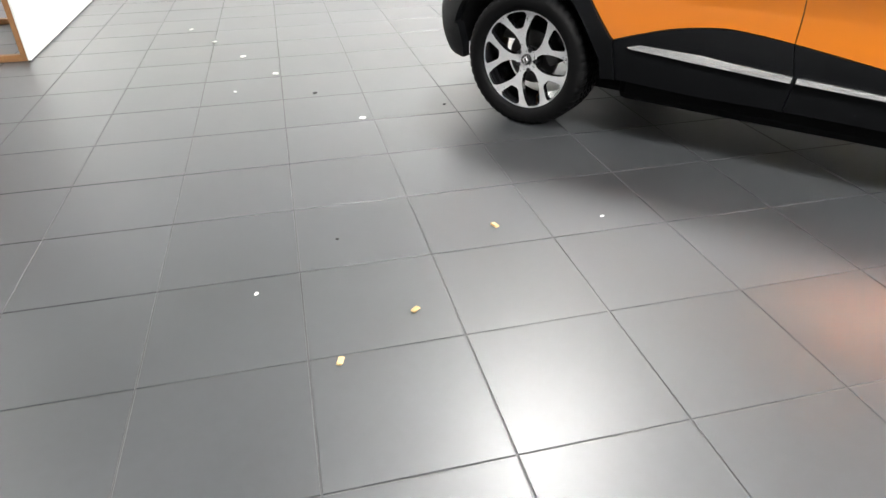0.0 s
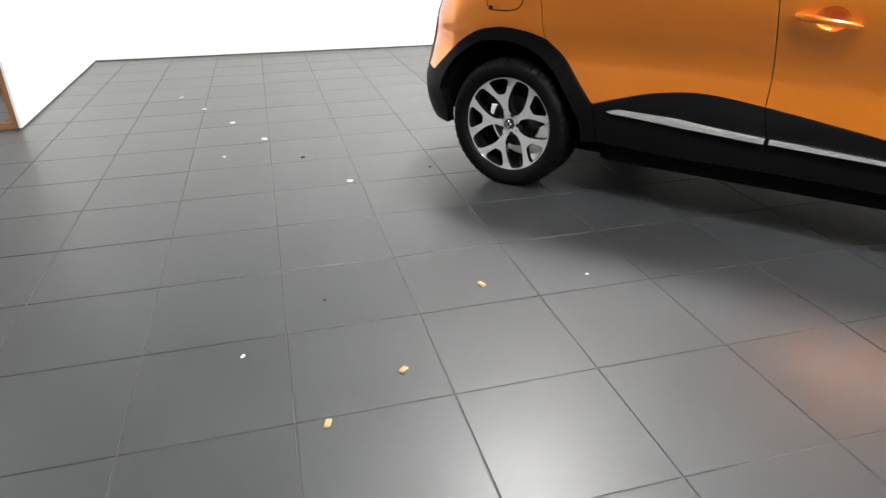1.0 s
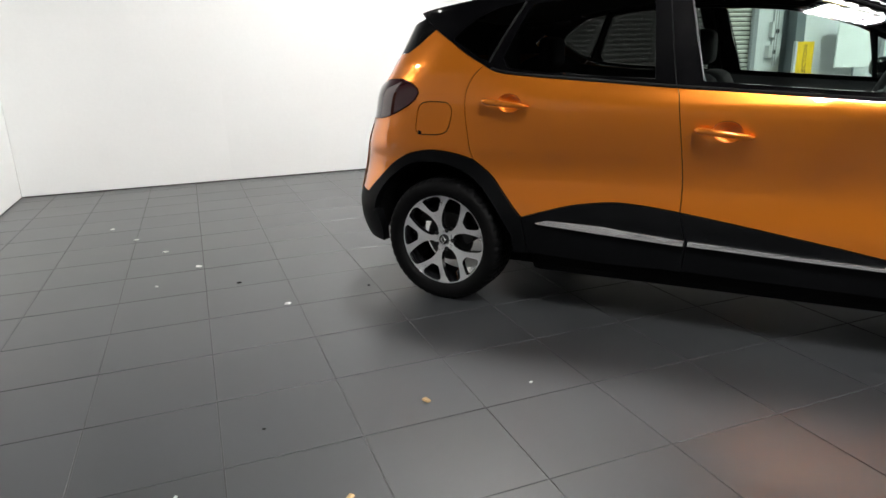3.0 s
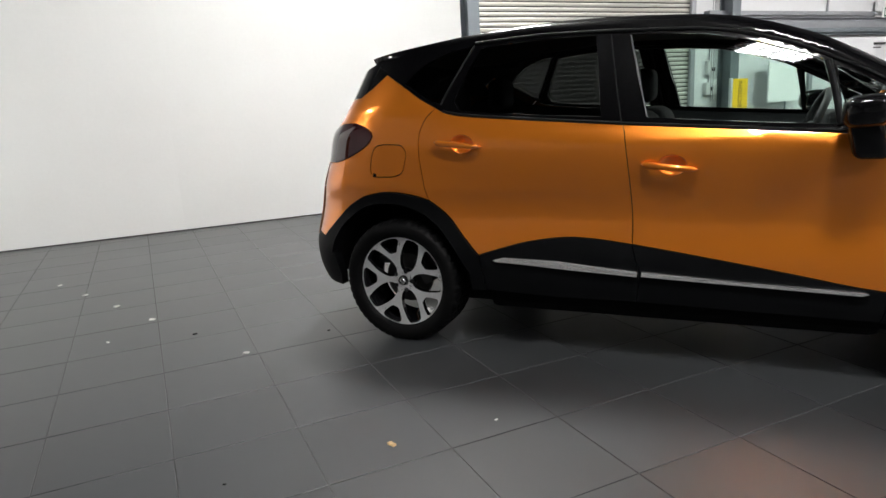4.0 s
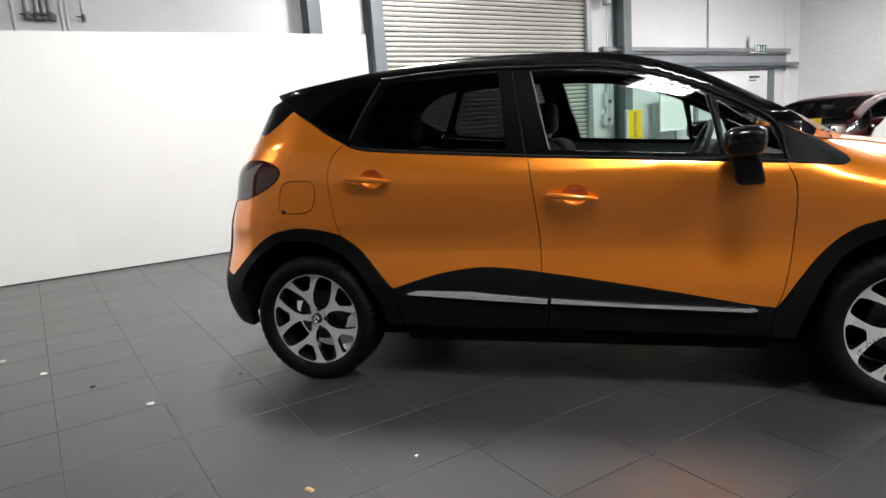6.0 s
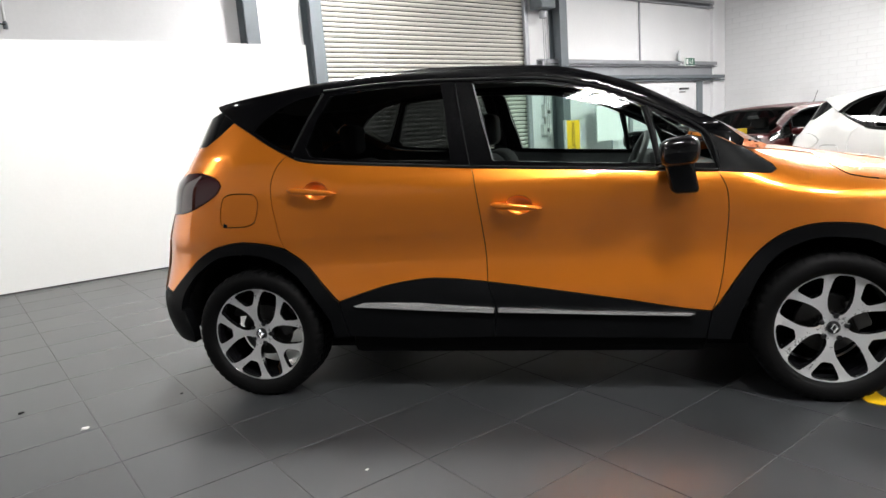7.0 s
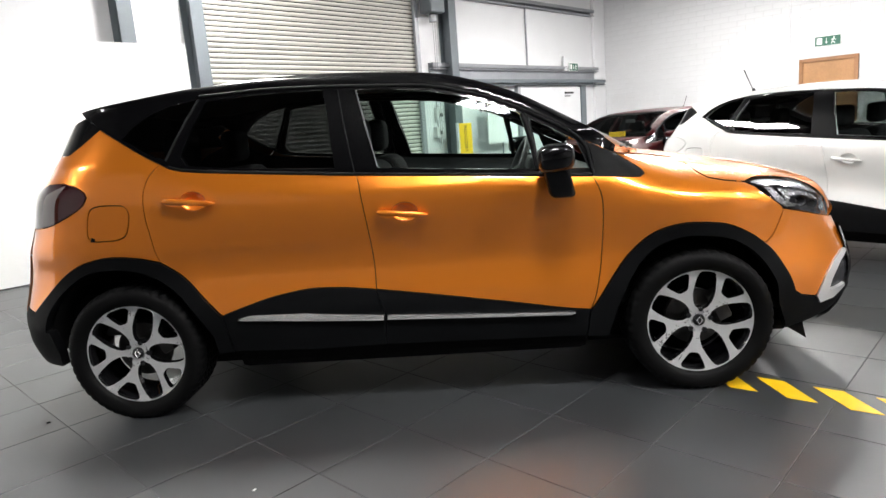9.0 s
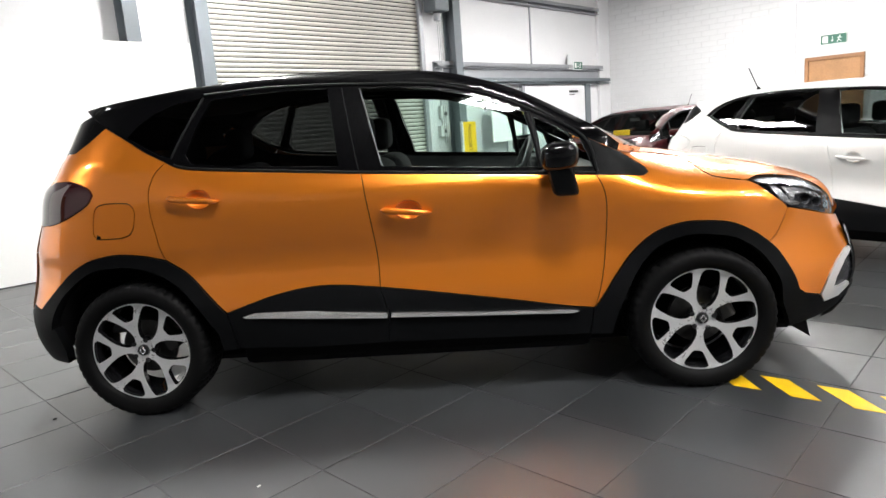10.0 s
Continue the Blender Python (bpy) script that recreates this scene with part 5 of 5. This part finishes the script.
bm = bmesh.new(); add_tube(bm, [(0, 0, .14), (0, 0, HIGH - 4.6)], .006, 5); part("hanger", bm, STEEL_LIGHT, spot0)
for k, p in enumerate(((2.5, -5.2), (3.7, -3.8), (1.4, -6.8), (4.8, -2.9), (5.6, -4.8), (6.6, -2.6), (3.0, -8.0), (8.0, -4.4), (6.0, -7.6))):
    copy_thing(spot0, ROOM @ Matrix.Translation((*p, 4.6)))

# ---------------- floor marks and litter ----------------
def tape(pts, label="yellow hazard tape strip stuck on the floor"):
    bm = bmesh.new()
    lo = [bm.verts.new((*p, .0005)) for p in pts]; hi = [bm.verts.new((*p, .0022)) for p in pts]
    bm.faces.new(lo[::-1]); bm.faces.new(hi)
    for i in range(len(pts)):
        j = (i + 1) % len(pts)
        bm.faces.new((lo[i], lo[j], hi[j], hi[i]))
    bmesh.ops.recalc_face_normals(bm, faces=bm.faces[:])
    return tagged(mesh_object("floor_tape", bm, TAPE), label, "tape", "hazard tape")


a0, along, across = Vector((2.891, .099)), Vector((.187, -.142)), Vector((.028, -.242))
w_ = Vector((.097, -.068))
for k in (-1, 0, 1, 2, 3, 4):
    p = a0 + along * k
    tape([p, p + w_, p + w_ + across * .98, p + across])

rng = random.Random(7)
def litter(name, label, x, y, size, mat_):
    bm = bmesh.new()
    vs = add_box(bm, (-size, -size * .6, 0), (size, size * .6, size * .55), size * .18, 1)
    for v in bm.verts:
        v.co.x += rng.uniform(-.2, .2) * size; v.co.y += rng.uniform(-.2, .2) * size; v.co.z = max(0, v.co.z + rng.uniform(-.1, .15) * size)
    ob = mesh_object(name, bm, mat_)
    ob.matrix_world = heading(x, y, rng.uniform(0, 180), .0003)
    return tagged(ob, label, name.replace("_", " "), "litter on the floor")


for x, y, s in ((.503, -1.874, .014), (.53, -1.567, .014), (.452, -.982, .016)):
    litter("wood_chip", "small pale wood chip lying on the tiles", x, y, s, CHIP)
for x, y, s in ((-.726, -.414, .016), (-1.718, -.131, .018), (-2.213, .017, .018), (-2.708, .155, .018), (-3.192, .301, .015), (-1.642, -.509, .010), (.752, -.685, .007), (.06, -1.796, .008)):
    litter("paper_scrap", "tiny white scrap lying on the tiles", x, y, s, SCRAP)
for x, y, s in ((-.497, .009, .008), (-1.232, -.262, .012), (.033, -1.396, .006)):
    litter("dirt_crumb", "small dark crumb of dirt on the tiles", x, y, s, MATT_BLACK)

# ---------------- painted brick wall ----------------
east = structure("wall_east", boxed((-V1 - .2, .012, -.1), (4.0 - V0, .2, HIGH), 0), MORTAR, "white painted brick wall", "wall", EAST)
BW, BH = .44, .146
def brick_shape(x, z, w, h, y0, y1):
    c = .003
    ring = [(-w / 2, -h / 2), (w / 2, -h / 2), (w / 2, h / 2), (-w / 2, h / 2)]
    inner = [(px - math.copysign(c, px), pz - math.copysign(c, pz)) for px, pz in ring]
    vs = [(x + px, y0, z + pz) for px, pz in inner] + [(x + px, y0 + c, z + pz) for px, pz in ring] + [(x + px, y1, z + pz) for px, pz in ring]
    fs = [(0, 1, 2, 3)] + [(4 + i, 4 + (i + 1) % 4, (i + 1) % 4, i) for i in range(4)] + [(8 + i, 8 + (i + 1) % 4, 4 + (i + 1) % 4, 4 + i) for i in range(4)]
    return vs, fs


def mesh_of(name, vs, fs, mat_):
    me = bpy.data.meshes.new(name); me.from_pydata(vs, [], fs); me.materials.append(mat_)
    return me


one = mesh_of("brick", *brick_shape(0, 0, BW - .010, BH - .010, 0, .012), BRICK)
bulk_v, bulk_f = [], []
count = 0
for row in range(38):
    z = BH / 2 + row * BH
    x = -V1 + .1 + (BW / 2 if row % 2 else 0)
    while x < 2.5:
        if not (-5.0 < x < -3.46 and z < 2.36):
            y = .0065 + rng.uniform(-.0045, .0035)
            if -V1 < x < -2.0 and 1.9 < z < 4.6 and count < 290:
                b = new("brick", one); b.parent = east; b.location = (x, y, z); count += 1
                b.rotation_euler = (0, rng.uniform(-.004, .004), rng.uniform(-.006, .006))
            else:
                vs, fs = brick_shape(x, z + rng.uniform(-.001, .001), BW - .010, BH - .010, y, .0125)
                n0 = len(bulk_v); bulk_v += vs; bulk_f += [tuple(n0 + k for k in f) for f in fs]
        x += BW
ob = new("brickwork", mesh_of("brickwork", bulk_v, bulk_f, BRICK)); ob.parent = east; tagged(ob, kind="stuff")

# ---------------- tiled floor ----------------
bed = structure("floor", boxed((U0, V0, -.10), (U1, V1, -.0035), 0), GROUT, "dark slate grey floor tiles with thin joints", "floor")
TS = 0.456
TILES = Matrix.Translation((.7227, -1.5748, 0)) @ Matrix.Rotation(radians(-40.5), 4, "Z")
bm = bmesh.new()
h = TS / 2 - .0022
top = [bm.verts.new((sx * (h - .0015), sy * (h - .0015), 0)) for sx, sy in ((-1, -1), (1, -1), (1, 1), (-1, 1))]
mid = [bm.verts.new((sx * h, sy * h, -.0015)) for sx, sy in ((-1, -1), (1, -1), (1, 1), (-1, 1))]
low = [bm.verts.new((sx * h, sy * h, -.008)) for sx, sy in ((-1, -1), (1, -1), (1, 1), (-1, 1))]
bm.faces.new(top)
for A, B in ((mid, top), (low, mid)):
    for i in range(4):
        bm.faces.new((A[i], A[(i + 1) % 4], B[(i + 1) % 4], B[i]))
tile_me = bpy.data.meshes.new("tile"); bm.to_mesh(tile_me); bm.free(); tile_me.materials.append(TILE_MAT)
inv = ROOM.inverted()
verts, faces = [], []
count = 0
spots = []
for i in range(-60, 61):
    for j in range(-60, 61):
        c = TILES @ Vector(((i + .5) * TS, (j + .5) * TS, 0))
        q = inv @ c
        if U0 < q.x < U1 and V0 < q.y < V1:
            spots.append(((c - Vector((.3, -.6, 0))).length, i, j, c))
spots.sort()
for d, i, j, c in spots:
    if count < 298 and d < 6:
        t = new("tile", tile_me); t.parent = bed
        t.matrix_parent_inverse = ROOM.inverted()
        t.matrix_basis = Matrix.Translation(c + Vector((0, 0, rng.uniform(-.0006, .0)))) @ Matrix.Rotation(radians(-40.5) + rng.choice((0, math.pi / 2, math.pi)), 4, "Z")
        count += 1
    else:
        s = len(verts)
        m = TILES @ Matrix.Translation(((i + .5) * TS, (j + .5) * TS, rng.uniform(-.0006, 0)))
        verts += [tuple(m @ v.co) for v in tile_me.vertices]
        faces += [tuple(s + k for k in p.vertices) for p in tile_me.polygons]
me = bpy.data.meshes.new("floor_tiles"); me.from_pydata(verts, [], faces); me.materials.append(TILE_MAT)
rest = new("floor_tiles", me); rest.parent = bed; rest.matrix_parent_inverse = ROOM.inverted(); tagged(rest, kind="stuff")
